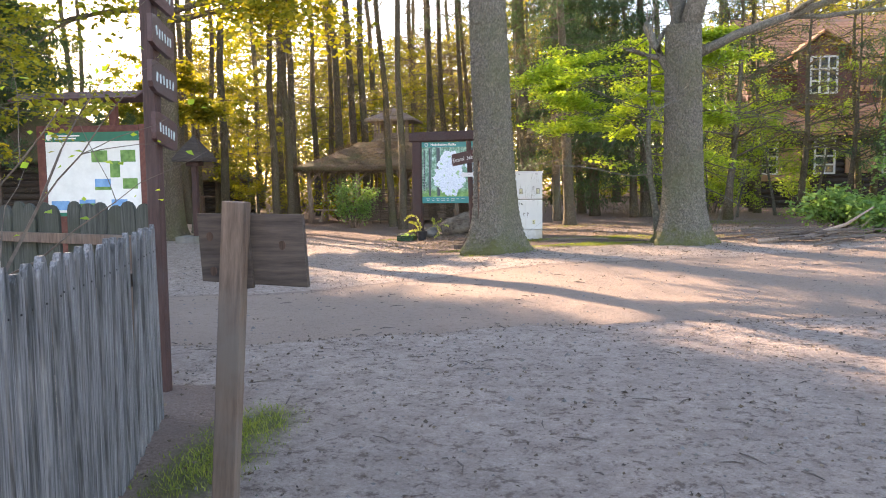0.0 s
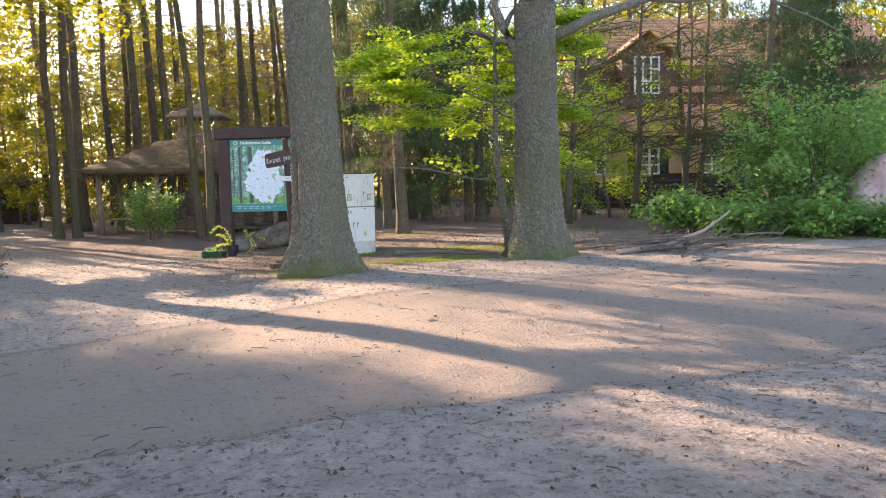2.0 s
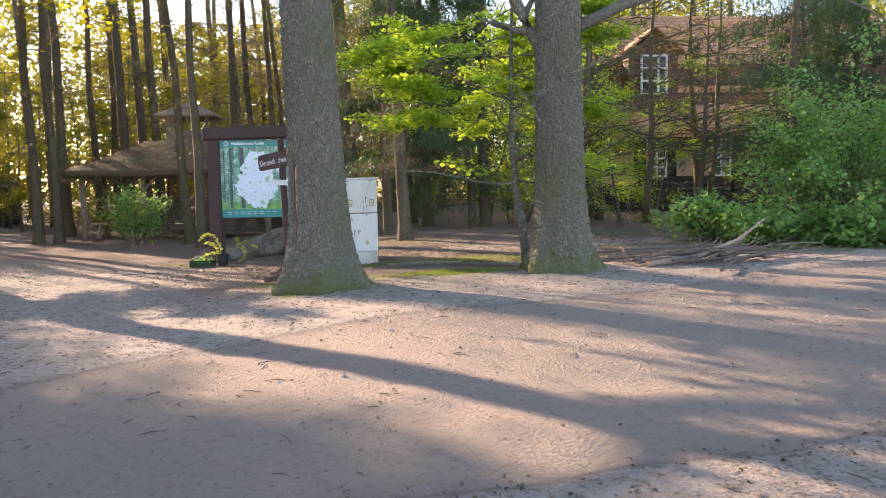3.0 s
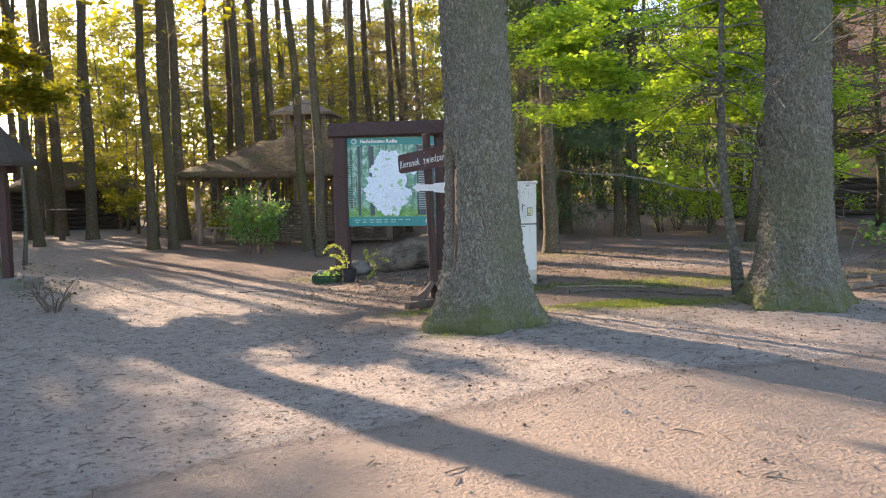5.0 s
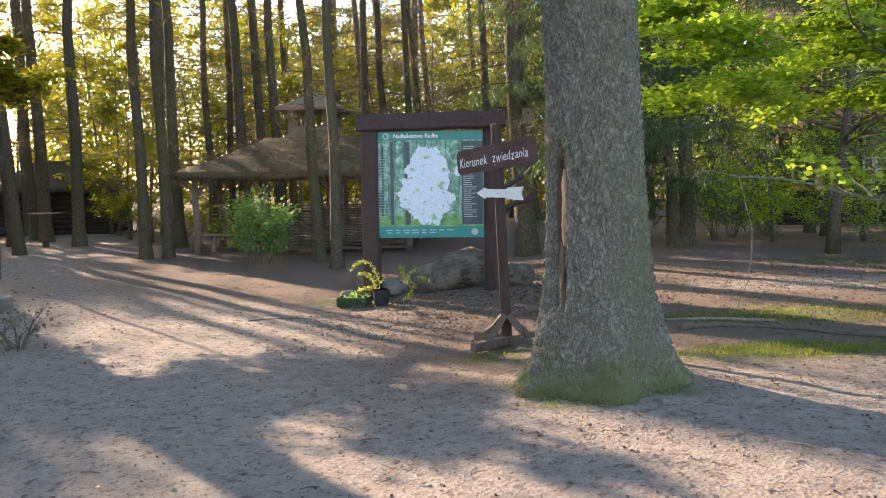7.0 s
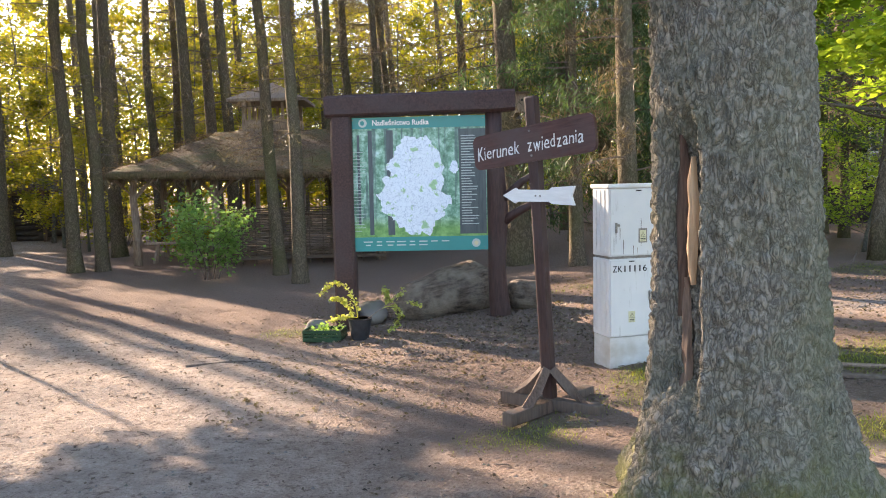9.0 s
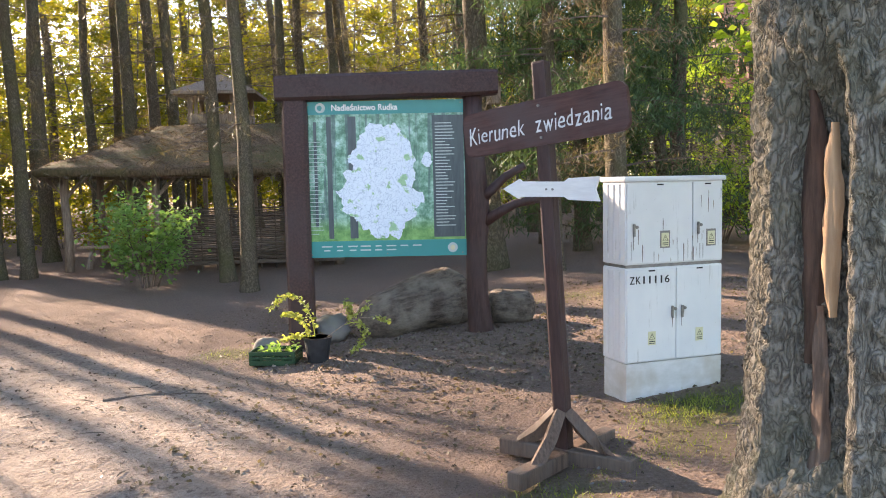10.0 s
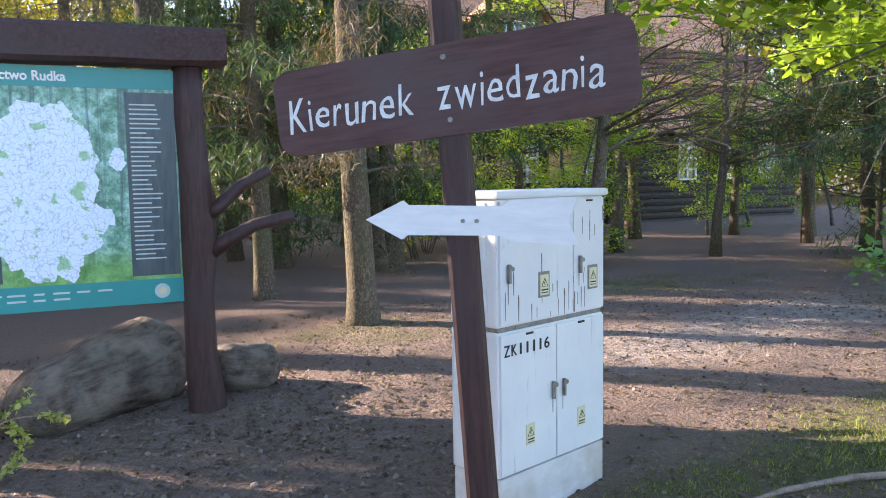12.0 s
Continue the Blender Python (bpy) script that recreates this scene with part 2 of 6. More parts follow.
class Geo:
    """Vertices and faces gathered into one mesh."""

    def __init__(self):
        self.v, self.f = [], []

    def add(self, verts, faces):
        k = len(self.v)
        self.v += [tuple(p) for p in verts]
        self.f += [tuple(i + k for i in q) for q in faces]
        return self

    def box(self, c, s, rot=None, bev=0.0):
        bm = bmesh.new()
        bmesh.ops.create_cube(bm, size=1)
        for v in bm.verts:
            v.co = Vector((v.co.x * s[0], v.co.y * s[1], v.co.z * s[2]))
        if bev:
            bmesh.ops.bevel(bm, geom=bm.edges[:], offset=bev, segments=2, affect="EDGES", profile=0.6)
        m = Matrix.Translation(c) @ (rot.to_4x4() if rot else Matrix())
        bm.verts.index_update()
        self.add([m @ v.co for v in bm.verts], [[v.index for v in f.verts] for f in bm.faces])
        bm.free()
        return self

    def tube(self, pts, radii, sides=8, caps=True, uneven=0.0, seed=0):
        rnd = random.Random(seed)
        pts = [Vector(p) for p in pts]
        verts, faces = [], []
        for i, p in enumerate(pts):
            d = (pts[min(i + 1, len(pts) - 1)] - pts[max(i - 1, 0)]).normalized()
            a = d.orthogonal().normalized() if abs(d.z) < 0.9 else Vector((1, 0, 0)).cross(d).normalized()
            b = d.cross(a)
            for k in range(sides):
                w = 2 * math.pi * k / sides
                r = radii[i] * (1 + uneven * rnd.uniform(-1, 1))
                verts.append(p + (a * math.cos(w) + b * math.sin(w)) * r)
        for i in range(len(pts) - 1):
            for k in range(sides):
                q = (k + 1) % sides
                faces.append((i * sides + k, i * sides + q, (i + 1) * sides + q, (i + 1) * sides + k))
        if caps:
            faces.append(tuple(range(sides - 1, -1, -1)))
            faces.append(tuple((len(pts) - 1) * sides + k for k in range(sides)))
        return self.add(verts, faces)

    def prism(self, outline, thick, m=None):
        """An outline in x, z given a thickness along y."""
        n = len(outline)
        m = m or Matrix()
        vs = [m @ Vector((x, -thick / 2, z)) for x, z in outline] + [m @ Vector((x, thick / 2, z)) for x, z in outline]
        fs = [tuple(range(n)), tuple(range(2 * n - 1, n - 1, -1))]
        fs += [((i + 1) % n, i, n + i, n + (i + 1) % n) for i in range(n)]
        return self.add(vs, fs)


def thing(name, m, label, category, group="", kind=""):
    ob = new(name)
    ob.empty_display_size = 0.1
    ob.matrix_world = m
    return tagged(ob, label, category, group, kind)


def part(name, geo, material, parent=None, label="", smooth=False, m=None):
    me = geo if isinstance(geo, bpy.types.Mesh) else mesh_from(name, geo.v, geo.f, material, smooth)
    ob = new(name, me)
    if parent:
        ob.parent = parent
    if m:
        ob.matrix_basis = m
    if label:
        ob["label"] = label
    if name in ("branchwork", "crown", "dry_foliage", "leaf_spray", "weed_tuft", "straw_edge"):
        ob["kind"] = "stuff"
    return ob


def smooth01(a, b, v):
    t = min(1.0, max(0.0, (v - a) / (b - a)))
    return t * t * (3 - 2 * t)


def road_near(x):
    return -1.68 + 0.3 * x + 0.12 * math.sin(x * 1.3) + 0.2 * noise.noise(Vector((x * 0.9, 7, 5)))


def road_far(x):
    return 2.75 + 0.45 * x + 0.2 * math.sin(x * 0.9 + 1) + 0.5 * noise.noise(Vector((x * 0.7, 4, 2)))


def lie(x, y):
    """The ground's broad lie: a slight cross fall, and a low mound at the map board."""
    z = -0.03 + 0.15 * math.tanh((x - 0.3) / 1.8) * smooth01(-2, 4, y)
    z += 0.11 * math.exp(-((x + 0.5) ** 2 + (y - 12.4) ** 2) / 1.6)
    z += 0.06 * math.exp(-((x - 0.55) ** 2 + (y - 6.2) ** 2) / 0.8) + 0.05 * math.exp(-((x - 4) ** 2 + (y - 6.5) ** 2) / 0.8)
    return z


def ground_z(x, y):
    z = lie(x, y)
    if abs(x) < 40 and -40 < y < 60:
        p = Vector((x, y, 0))
        z += 0.018 * noise.noise(p * 1.7) + 0.03 * noise.noise(p * 0.35)
        on = smooth01(-0.15, 0.15, y - road_near(x)) * smooth01(-0.3, 0.3, road_far(x) - y)
        rough_bit = 0.012 * noise.noise(p * 6.1) + 0.006 * noise.noise(p * 15)
        z += rough_bit * (1 - 0.75 * on) - 0.025 * on
    return z


GRASS_SPOTS = ((2.3, 6.9, 1.5, 0.4, 1.2), (1.1, 8.75, 0.9, 0.35, 0.75), (-0.35, 7.45, 0.5, 0.3, 0.7), (-0.0, -4.75, 0.26, 0.75, 1.5), (0.4, 8.0, 0.8, 0.5, 0.45),
               (3.2, 8.8, 1.6, 0.7, 0.75), (2.2, 13.4, 1.2, 0.8, 0.6), (9.5, 9.5, 4.5, 1.6, 0.7), (6.5, 14.5, 1.6, 1.0, 0.7), (-2.6, 11.8, 0.5, 0.4, 0.6), (0.6, 13.6, 0.8, 0.4, 0.5), (11, 14, 3, 1.5, 0.5),
               (0.25, 5.7, 0.35, 0.25, 0.8), (0.95, 5.9, 0.35, 0.3, 0.8), (3.95, 6.05, 0.5, 0.22, 0.6), (0.0, 6.2, 0.2, 0.3, 0.6))


def grass_amount(x, y):
    g = sum(a * math.exp(-((x - cx) / rx) ** 2 - ((y - cy) / ry) ** 2) for cx, cy, rx, ry, a in GRASS_SPOTS)
    return min(1.0, g * (0.75 + 0.7 * noise.noise(Vector((x, y, 3)) * 1.6)))


# ---- ground ----
def axis(lo, hi, step, out_lo, out_hi):
    a = list(np.arange(lo, hi + 1e-6, step))
    s, v = step, lo
    while v > out_lo:
        s *= 1.22
        v -= s
        a.insert(0, v)
    s, v = step, hi
    while v < out_hi:
        s *= 1.22
        v += s
        a.append(v)
    return a


def build_ground():
    xs, ys = axis(-9, 11, 0.1, -400, 400), axis(-9, 17, 0.1, -400, 400)
    verts, faces, cover = [], [], []
    for y in ys:
        for x in xs:
            verts.append((x, y, ground_z(x, y)))
            on = smooth01(-0.25, 0.25, y - road_near(x)) * smooth01(-0.5, 0.6, road_far(x) - y)
            k = smooth01(-3.5, 0.5, x)
            litter = k * smooth01(4.5, 8.5, y - 0.25 * x) + (1 - k) * smooth01(9.0, 12.5, y + 0.5 * (x + 1.5))
            litter *= 1 - 0.8 * math.exp(-((y - 11.3 - 0.12 * (x - 3)) / 0.9) ** 2) * smooth01(1.8, 3.5, x)
            litter = max(litter * (1 - 0.85 * math.exp(-((x + 9 + (y - 14) * 0.36) / 2.4) ** 2)), 0)
            fence_x = 0.98 - (y + 9.0) * 0.3375
            if y < -3.6:
                litter = max(litter, 1.3 * math.exp(-((x - fence_x - 0.15) / 0.3) ** 2))
            litter = max(litter, 1.25 * math.exp(-((x - 0.1) / 1.7) ** 2 - ((y - 11.9) / 1.0) ** 2))
            cover.append((on, max(0, grass_amount(x, y)), litter, 1))
    nx = len(xs)
    for j in range(len(ys) - 1):
        for i in range(nx - 1):
            faces.append((j * nx + i, j * nx + i + 1, (j + 1) * nx + i + 1, (j + 1) * nx + i))
    m, nt, b = base_material("trodden_sandy_earth", 0.95, 0, 0.12)
    vec = coords(nt, shift=False)
    att = nt.nodes.new("ShaderNodeAttribute")
    att.attribute_name = "cover"
    sep = nt.nodes.new("ShaderNodeSeparateColor")
    nt.links.new(att.outputs["Color"], sep.inputs[0])
    fine = noise_tex(nt, vec, 42.0, 12.0, 0.85)
    mid = noise_tex(nt, vec, 5.5, 6.0, 0.65)
    broad = noise_tex(nt, vec, 0.9, 5.0, 0.6)
    dirt = ramp(nt, fine, [(0.33, (0.15, 0.11, 0.088)), (0.45, (0.42, 0.34, 0.28)), (0.55, (0.5, 0.415, 0.35)), (0.7, (0.7, 0.6, 0.52))])
    dirt = mix(nt, ramp(nt, mid, [(0.42, (0, 0, 0)), (0.75, (0.6, 0.6, 0.6))]), dirt, (0.2, 0.15, 0.12))
    clod = noise_tex(nt, vec, 15.0, 7.0, 0.72)
    dirt = mix(nt, ramp(nt, clod, [(0.53, (0, 0, 0)), (0.62, (0.85, 0.85, 0.85))]), dirt, (0.15, 0.11, 0.088))
    dirt = mix(nt, ramp(nt, clod, [(0.3, (0.6, 0.6, 0.6)), (0.42, (0, 0, 0))]), dirt, (0.62, 0.53, 0.46))
    sand = ramp(nt, mid, [(0.2, (0.3, 0.22, 0.165)), (0.8, (0.4, 0.305, 0.235))])
    sand = mix(nt, 0.3, sand, dirt)
    litter = ramp(nt, fine, [(0.3, (0.09, 0.062, 0.047)), (0.5, (0.26, 0.185, 0.145)), (0.7, (0.46, 0.36, 0.29))])
    litter = mix(nt, ramp(nt, broad, [(0.4, (0, 0, 0)), (0.65, (0.7, 0.7, 0.7))]), litter, (0.23, 0.165, 0.13))
    green = ramp(nt, fine, [(0.3, (0.06, 0.07, 0.025)), (0.7, (0.17, 0.18, 0.06))])

    def edge(chan, lo, hi, amount=0.5):
        n = nt.nodes.new("ShaderNodeMath")
        n.operation = "MULTIPLY_ADD"
        nt.links.new(mid, n.inputs[0])
        n.inputs[1].default_value = amount
        nt.links.new(sep.outputs[chan], n.inputs[2])
        r = nt.nodes.new("ShaderNodeMapRange")
        r.inputs["From Min"].default_value, r.inputs["From Max"].default_value = lo, hi
        nt.links.new(n.outputs[0], r.inputs["Value"])
        return r.outputs[0]
    col = mix(nt, edge(0, 0.5, 0.85), dirt, sand)
    verge = ramp(nt, edge(0, 0.3, 1.1, 0.35), [(0.25, (0, 0, 0)), (0.42, (0.5, 0.5, 0.5)), (0.62, (0, 0, 0))])
    col = mix(nt, verge, col, (0.16, 0.115, 0.09))
    col = mix(nt, edge(2, 0.45, 1.0), col, litter)
    col = mix(nt, edge(1, 0.5, 0.95), col, green)
    col = mix(nt, ramp(nt, broad, [(0.35, (0.0, 0.0, 0.0)), (0.75, (0.35, 0.35, 0.35))]), col, (0.27, 0.215, 0.185))
    nt.links.new(col, b.inputs["Base Color"])
    crumb = node(nt, "ShaderNodeTexVoronoi", Scale=34.0)
    nt.links.new(vec, crumb.inputs["Vector"])
    hgt = mix(nt, 0.45, mix(nt, 0.5, fine, crumb.outputs["Distance"]), clod)
    bump(nt, b, hgt, 1.0, 0.09)
    me = mesh_from("ground", verts, faces, m, True)
    ca = me.color_attributes.new("cover", "FLOAT_COLOR", "POINT")
    ca.data.foreach_set("color", np.array(cover, dtype=np.float32).ravel())
    tagged(new("ground", me), "trodden sandy forest earth with a smoother dirt track and grassy spots", "ground", kind="structure")


build_ground()

# ---- trees ----
def oak_trunk(seed, r_mid, height, flare, bottom_roots, lean=(0, 0), fine=1.0, wound=None):
    """A thick furrowed trunk with a flared foot; rings of displaced points."""
    sides, rings = int(200 * fine), int(430 * fine)
    verts, faces = [], []
    off = Vector((seed * 7.3, seed * 3.1, 0))
    for j in range(rings):
        u = j / (rings - 1)
        z = -0.25 + (height + 0.25) * u ** 1.25
        zz = max(0.0, z)
        for i in range(sides):
            w = 2 * math.pi * i / sides
            c, s = math.cos(w), math.sin(w)
            foot = math.exp(-zz / 0.33) * (flare + bottom_roots * (0.5 + 0.5 * math.sin(w * 5 + seed)) ** 2)
            foot += math.exp(-zz / 1.3) * 0.24
            r = r_mid * (1 - 0.02 * zz) + foot * r_mid
            r *= 1 + 0.05 * noise.noise(Vector((c * 0.9, s * 0.9, z * 0.35)) + off)
            q = Vector((c * r_mid * 31, s * r_mid * 31, z * 11.5)) + off * 3
            q += Vector((noise.noise(q * 0.5), noise.noise(q * 0.5 + Vector((9, 0, 0))), 0)) * 0.9
            f1 = noise.voronoi(q)[0]
            furrow = min(1.0, (f1[1] - f1[0]) * 2.2)
            r += 0.03 * (furrow - 0.6) + 0.008 * noise.noise(q * 2.7)
            if wound:
                away = abs((w - wound + math.pi) % (2 * math.pi) - math.pi) * r_mid / (0.1 + 0.03 * noise.noise(Vector((0, 0, z * 3))))
                tall = abs(z - 1.15) / 0.62
                gap = max(away, tall)
                if gap < 1.7:
                    r += -0.065 * (1 - smooth01(0.8, 1.1, gap)) + 0.03 * math.exp(-((gap - 1.25) / 0.2) ** 2)
            verts.append((c * r + lean[0] * zz, s * r + lean[1] * zz, z))
    for j in range(rings - 1):
        for i in range(sides):
            k = (i + 1) % sides
            faces.append((j * sides + i, j * sides + k, (j + 1) * sides + k, (j + 1) * sides + i))
    return verts, faces


def limb(geo, start, way, length, r, rnd, depth, twigs=None, droop=0.0):
    """A bending limb that forks into smaller ones."""
    p, d = Vector(start), Vector(way).normalized()
    n = 5
    pts, rad = [p.copy()], [r]
    for i in range(n):
        d = (d + Vector((rnd.uniform(-1, 1), rnd.uniform(-1, 1), rnd.uniform(-1, 1) - droop)) * 0.22).normalized()
        p = p + d * length / n
        pts.append(p.copy())
        rad.append(r * (1 - 0.62 * (i + 1) / n))
    geo.tube(pts, rad, 7 if r > 0.05 else (5 if r > 0.02 else 3), True)
    if twigs is not None:
        twigs.extend(pts[2:] if depth else pts)
    if depth:
        for k in range(rnd.choice((2, 3, 3))):
            i = rnd.randint(2, n)
            e = (d + Vector((rnd.uniform(-1, 1), rnd.uniform(-1, 1), rnd.uniform(-0.6, 0.8)))).normalized()
            limb(geo, pts[i], e, length * rnd.uniform(0.5, 0.75), rad[i] * 0.7, rnd, depth - 1, twigs, droop)


def leaf_quads(points, spread, count, size, rng, flat=0.4, hang=0.0, slim=1.0):
    """Bent, pointed leaves (two facets each) strewn round the given points."""
    pts = np.asarray([tuple(p) for p in points], dtype=np.float64)
    c = pts[rng.integers(0, len(pts), count)] + rng.normal(0, 1, (count, 3)) * np.array(spread)
    d = rng.normal(0, 1, (count, 3))
    d[:, 2] = d[:, 2] * flat - hang
    d /= np.linalg.norm(d, axis=1)[:, None]
    up = rng.normal(0, 0.5, (count, 3)) + np.array((0, 0, 1.0))
    s = np.cross(d, up)
    s /= np.linalg.norm(s, axis=1)[:, None] + 1e-9
    n = np.cross(s, d)
    l = size * rng.uniform(0.6, 1.3, count)[:, None]
    w = l * rng.uniform(0.3, 0.45, count)[:, None] * slim
    tip, base, mid = c + d * l * 0.55, c - d * l * 0.45, c
    left, right = mid + s * w + n * w * 0.35, mid - s * w + n * w * 0.35
    return np.stack([base, right, tip, left], axis=1).reshape(-1, 3)


def big_oak(name, x, y, r, seed, label, crown_from, limbs, lean=(0, 0), fine=1.0, wound=None, bark=M_OAK, leaves=2600):
    t = thing(name, pose(x, y, lie(x, y)), label, "tree")
    rnd, rng = random.Random(seed), np.random.default_rng(seed)
    v, f = oak_trunk(seed, r, crown_from, 0.4, 0.42, lean, fine, wound)
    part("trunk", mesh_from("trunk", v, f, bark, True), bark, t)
    if wound:
        for nm, mid, half, z0, z1, dep, mt, text in (("bare_wood", 0.14, 0.095, 1.05, 1.62, 0.04, M_PALE, "pale bare sapwood strip"), ("rotten_wood", -0.08, 0.14, 0.9, 1.72, 0.05, M_ROT, "dark rotted heartwood"), ("torn_wood", 0.03, 0.085, 0.42, 1.08, 0.046, M_RAW_WOOD, "brown torn wood")):
            vs, fs = [], []
            for j in range(33):
                u = j / 32
                wide = half * math.sin(math.pi * min(0.97, max(0.03, u))) ** 0.45
                shift = 0.05 * noise.noise(Vector((0, u * 4, mid * 9)))
                for i in range(11):
                    ww, z = wound + mid + shift + wide * (i / 5 - 1) * (1 + 0.25 * noise.noise(Vector((i, u * 9, 3)))), z0 + (z1 - z0) * u
                    edge = 0.012 * noise.noise(Vector((ww * 14, z * 5, 1))) + 0.006 * noise.noise(Vector((ww * 50, z * 4, 4))) - 0.02 * abs(i / 5 - 1) ** 3
                    rr = r * (1 - 0.02 * z) + math.exp(-z / 1.3) * 0.24 * r + math.exp(-z / 0.33) * 0.5 * r - dep + edge
                    vs.append((math.cos(ww) * rr + lean[0] * z, math.sin(ww) * rr + lean[1] * z, z))
            for j in range(32):
                fs += [(j * 11 + i, j * 11 + i + 1, j * 11 + i + 12, j * 11 + i + 11) for i in range(10)]
            part(nm, Geo().add(vs, fs), mt, t, text, smooth=True)
    top = Vector((lean[0] * crown_from, lean[1] * crown_from, crown_from - 0.1))
    tips = []
    for z, way, ln, rr in limbs:
        g = Geo()
        way = Vector(way)
        start = Vector((lean[0] * z, lean[1] * z, z)) + Vector((way.x, way.y, 0)) * r * 0.55
        limb(g, start, way, ln, rr, rnd, 3, tips)
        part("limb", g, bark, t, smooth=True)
    part("crown", quads_mesh("crown", leaf_quads([p for p in tips if p.z > 5.5] or [top], (0.5, 0.5, 0.4), leaves, 0.1 if leaves < 3000 else 0.2, rng), M_LEAF_Y), M_LEAF_Y, t)
    return t


def spruce_mesh(seed, height, r, bare, dead_from, reach, density=1.0, live_cap=9000, dry_cap=1500):
    rnd, rng = random.Random(seed), np.random.default_rng(seed)
    g = Geo()
    bend = [Vector((rnd.uniform(-1, 1) * 0.05 * i, rnd.uniform(-1, 1) * 0.05 * i, height * i / 8)) for i in range(9)]
    bend[0].z = -0.2
    pts = [Vector((0, 0, -0.2)), Vector((0, 0, 0.12)), Vector((0, 0, 0.5))] + bend[1:]
    rad = [r * 1.5, r * 1.25, r * 1.03] + [r * (1 - 0.95 * i / 8) for i in range(1, 9)]
    g.tube(pts, rad, 14, True, 0.04, seed)
    trunk = mesh_from("trunk", g.v, g.f, M_BARK, True)
    dead, green_pts, brown_pts = Geo(), [], []
    z = dead_from
    while z < height - 0.5:
        w = rnd.uniform(0, 6.283)
        live = z > bare
        ln = reach * (1 - 0.75 * max(0, z - bare) / max(1, height - bare)) * rnd.uniform(0.6, 1.1) * (1 if live else 0.62)
        d = Vector((math.cos(w), math.sin(w), rnd.uniform(-0.15, 0.2)))
        p = Vector((0, 0, z))
        bp = [p + d * (ln * k / 4) + Vector((0, 0, -0.14 * ln * (k / 4) ** 2)) for k in range(5)]
        dead.tube(bp, [0.022, 0.017, 0.012, 0.008, 0.003], 3, False)
        for k in range(1, 5):
            for side in (-1, 1):
                e = Vector((-d.y * side, d.x * side, -0.25)) + d * 0.5
                tw = bp[k] + e * ln * 0.2 * rnd.uniform(0.5, 1.2)
                if rnd.random() < 0.8:
                    dead.tube([bp[k], (bp[k] + tw) / 2, tw], [0.007, 0.005, 0.002], 3, False)
                (green_pts if live else brown_pts).extend([bp[k].lerp(tw, q) for q in (0.3, 0.65, 1.0)])
        z += rnd.uniform(0.16, 0.34) / density * (1.0 if live else 1.3)
    branch = mesh_from("branches", dead.v, dead.f, M_TWIG)
    needles = quads_mesh("crown", leaf_quads(green_pts or [(0, 0, height)], (0.1, 0.1, 0.12), int(min(live_cap * 2.4, len(green_pts) * 18)), 0.2, rng, 0.3, 0.9, 0.15), M_NEEDLE)
    dry = quads_mesh("dry_needles", leaf_quads(brown_pts or [(0, 0, bare)], (0.1, 0.1, 0.12), int(min(dry_cap * 1.5, len(brown_pts) * 10)), 0.16, rng, 0.4, 0.8, 0.12), M_NEEDLE_B)
    return trunk, branch, needles, dry


def spruce(name, meshes, x, y, turn, label, group, size=1.0):
    sway = random.Random(int(x * 13 + y * 7))
    t = thing(name, pose(x, y, lie(x, y), sway.uniform(-1.3, 1.3), -1.8 + sway.uniform(-1.6, 1.4), 0) @ pose(0, 0, 0, 0, 0, turn) @ Matrix.Scale(size, 4), label, "tree", group)
    for nm, me in zip(("trunk", "branchwork", "crown", "dry_foliage"), meshes):
        ob = part(nm, me, None, t)
    return t


def leafy_mesh(seed, height, r, low, spread, leaves, size, material, bark, flat=0.25, above=0.0, within=99.0, more=1.0, rise=0.3, layer=0.0):
    """A slender broadleaf tree: stem, branches and a loose crown in layers."""
    rnd, rng = random.Random(seed), np.random.default_rng(seed)
    g = Geo()
    pts = [Vector((0, 0, -0.15))]
    d = Vector((rnd.uniform(-0.08, 0.08), rnd.uniform(-0.08, 0.08), 1))
    for i in range(8):
        d = (d + Vector((rnd.uniform(-0.09, 0.09), rnd.uniform(-0.09, 0.09), 0))).normalized()
        pts.append(pts[-1] + d * height / 8)
    g.tube(pts, [r * 1.35] + [r * (1.02 - 0.9 * i / 8) for i in range(1, 9)], 10, True, 0.05, seed)
    trunk = mesh_from("trunk", g.v, g.f, bark, True)
    b, tips = Geo(), []
    z = low
    while z < height * 0.98:
        i = min(7, int((z + 0.15) / height * 8))
        p = pts[i].lerp(pts[i + 1], rnd.random())
        w = rnd.uniform(0, 6.283)
        u = (z - low) / max(0.1, height - low)
        ln = spread * (0.55 + 0.45 * math.sin(math.pi * min(1, u * 1.1 + 0.15))) * rnd.uniform(0.6, 1.1)
        limb(b, p, (math.cos(w), math.sin(w), rise), ln, max(0.008, r * 0.28 * (1 - 0.5 * u)), rnd, 2, tips, 0.12)
        z += height * rnd.uniform(0.03, 0.06) / more
    branch = mesh_from("branches", b.v, b.f, bark)
    tips = [p for p in tips if p.z > (max(above, 2.1) if layer and p.y > 0.3 else above) and math.hypot(p.x, p.y) < within and (within > 90 or (p.y > -0.55 and p.x < 1.3))]
    if layer:
        # fans of leaves gathered into flat, slightly drooping tiers
        tips = [Vector((p.x, p.y, 0.45 * p.z + 0.55 * round(p.z / layer) * layer + 0.12 * math.sin(p.x * 2.3 + p.y * 3.1) - 0.08 * math.hypot(p.x, p.y) + 0.2)) for p in tips if p.z < 3.9]
    crown = quads_mesh("crown", leaf_quads(tips, (0.15, 0.15, 0.045 if layer else 0.07), leaves, size, rng, flat, 0.1), material)
    return trunk, branch, crown


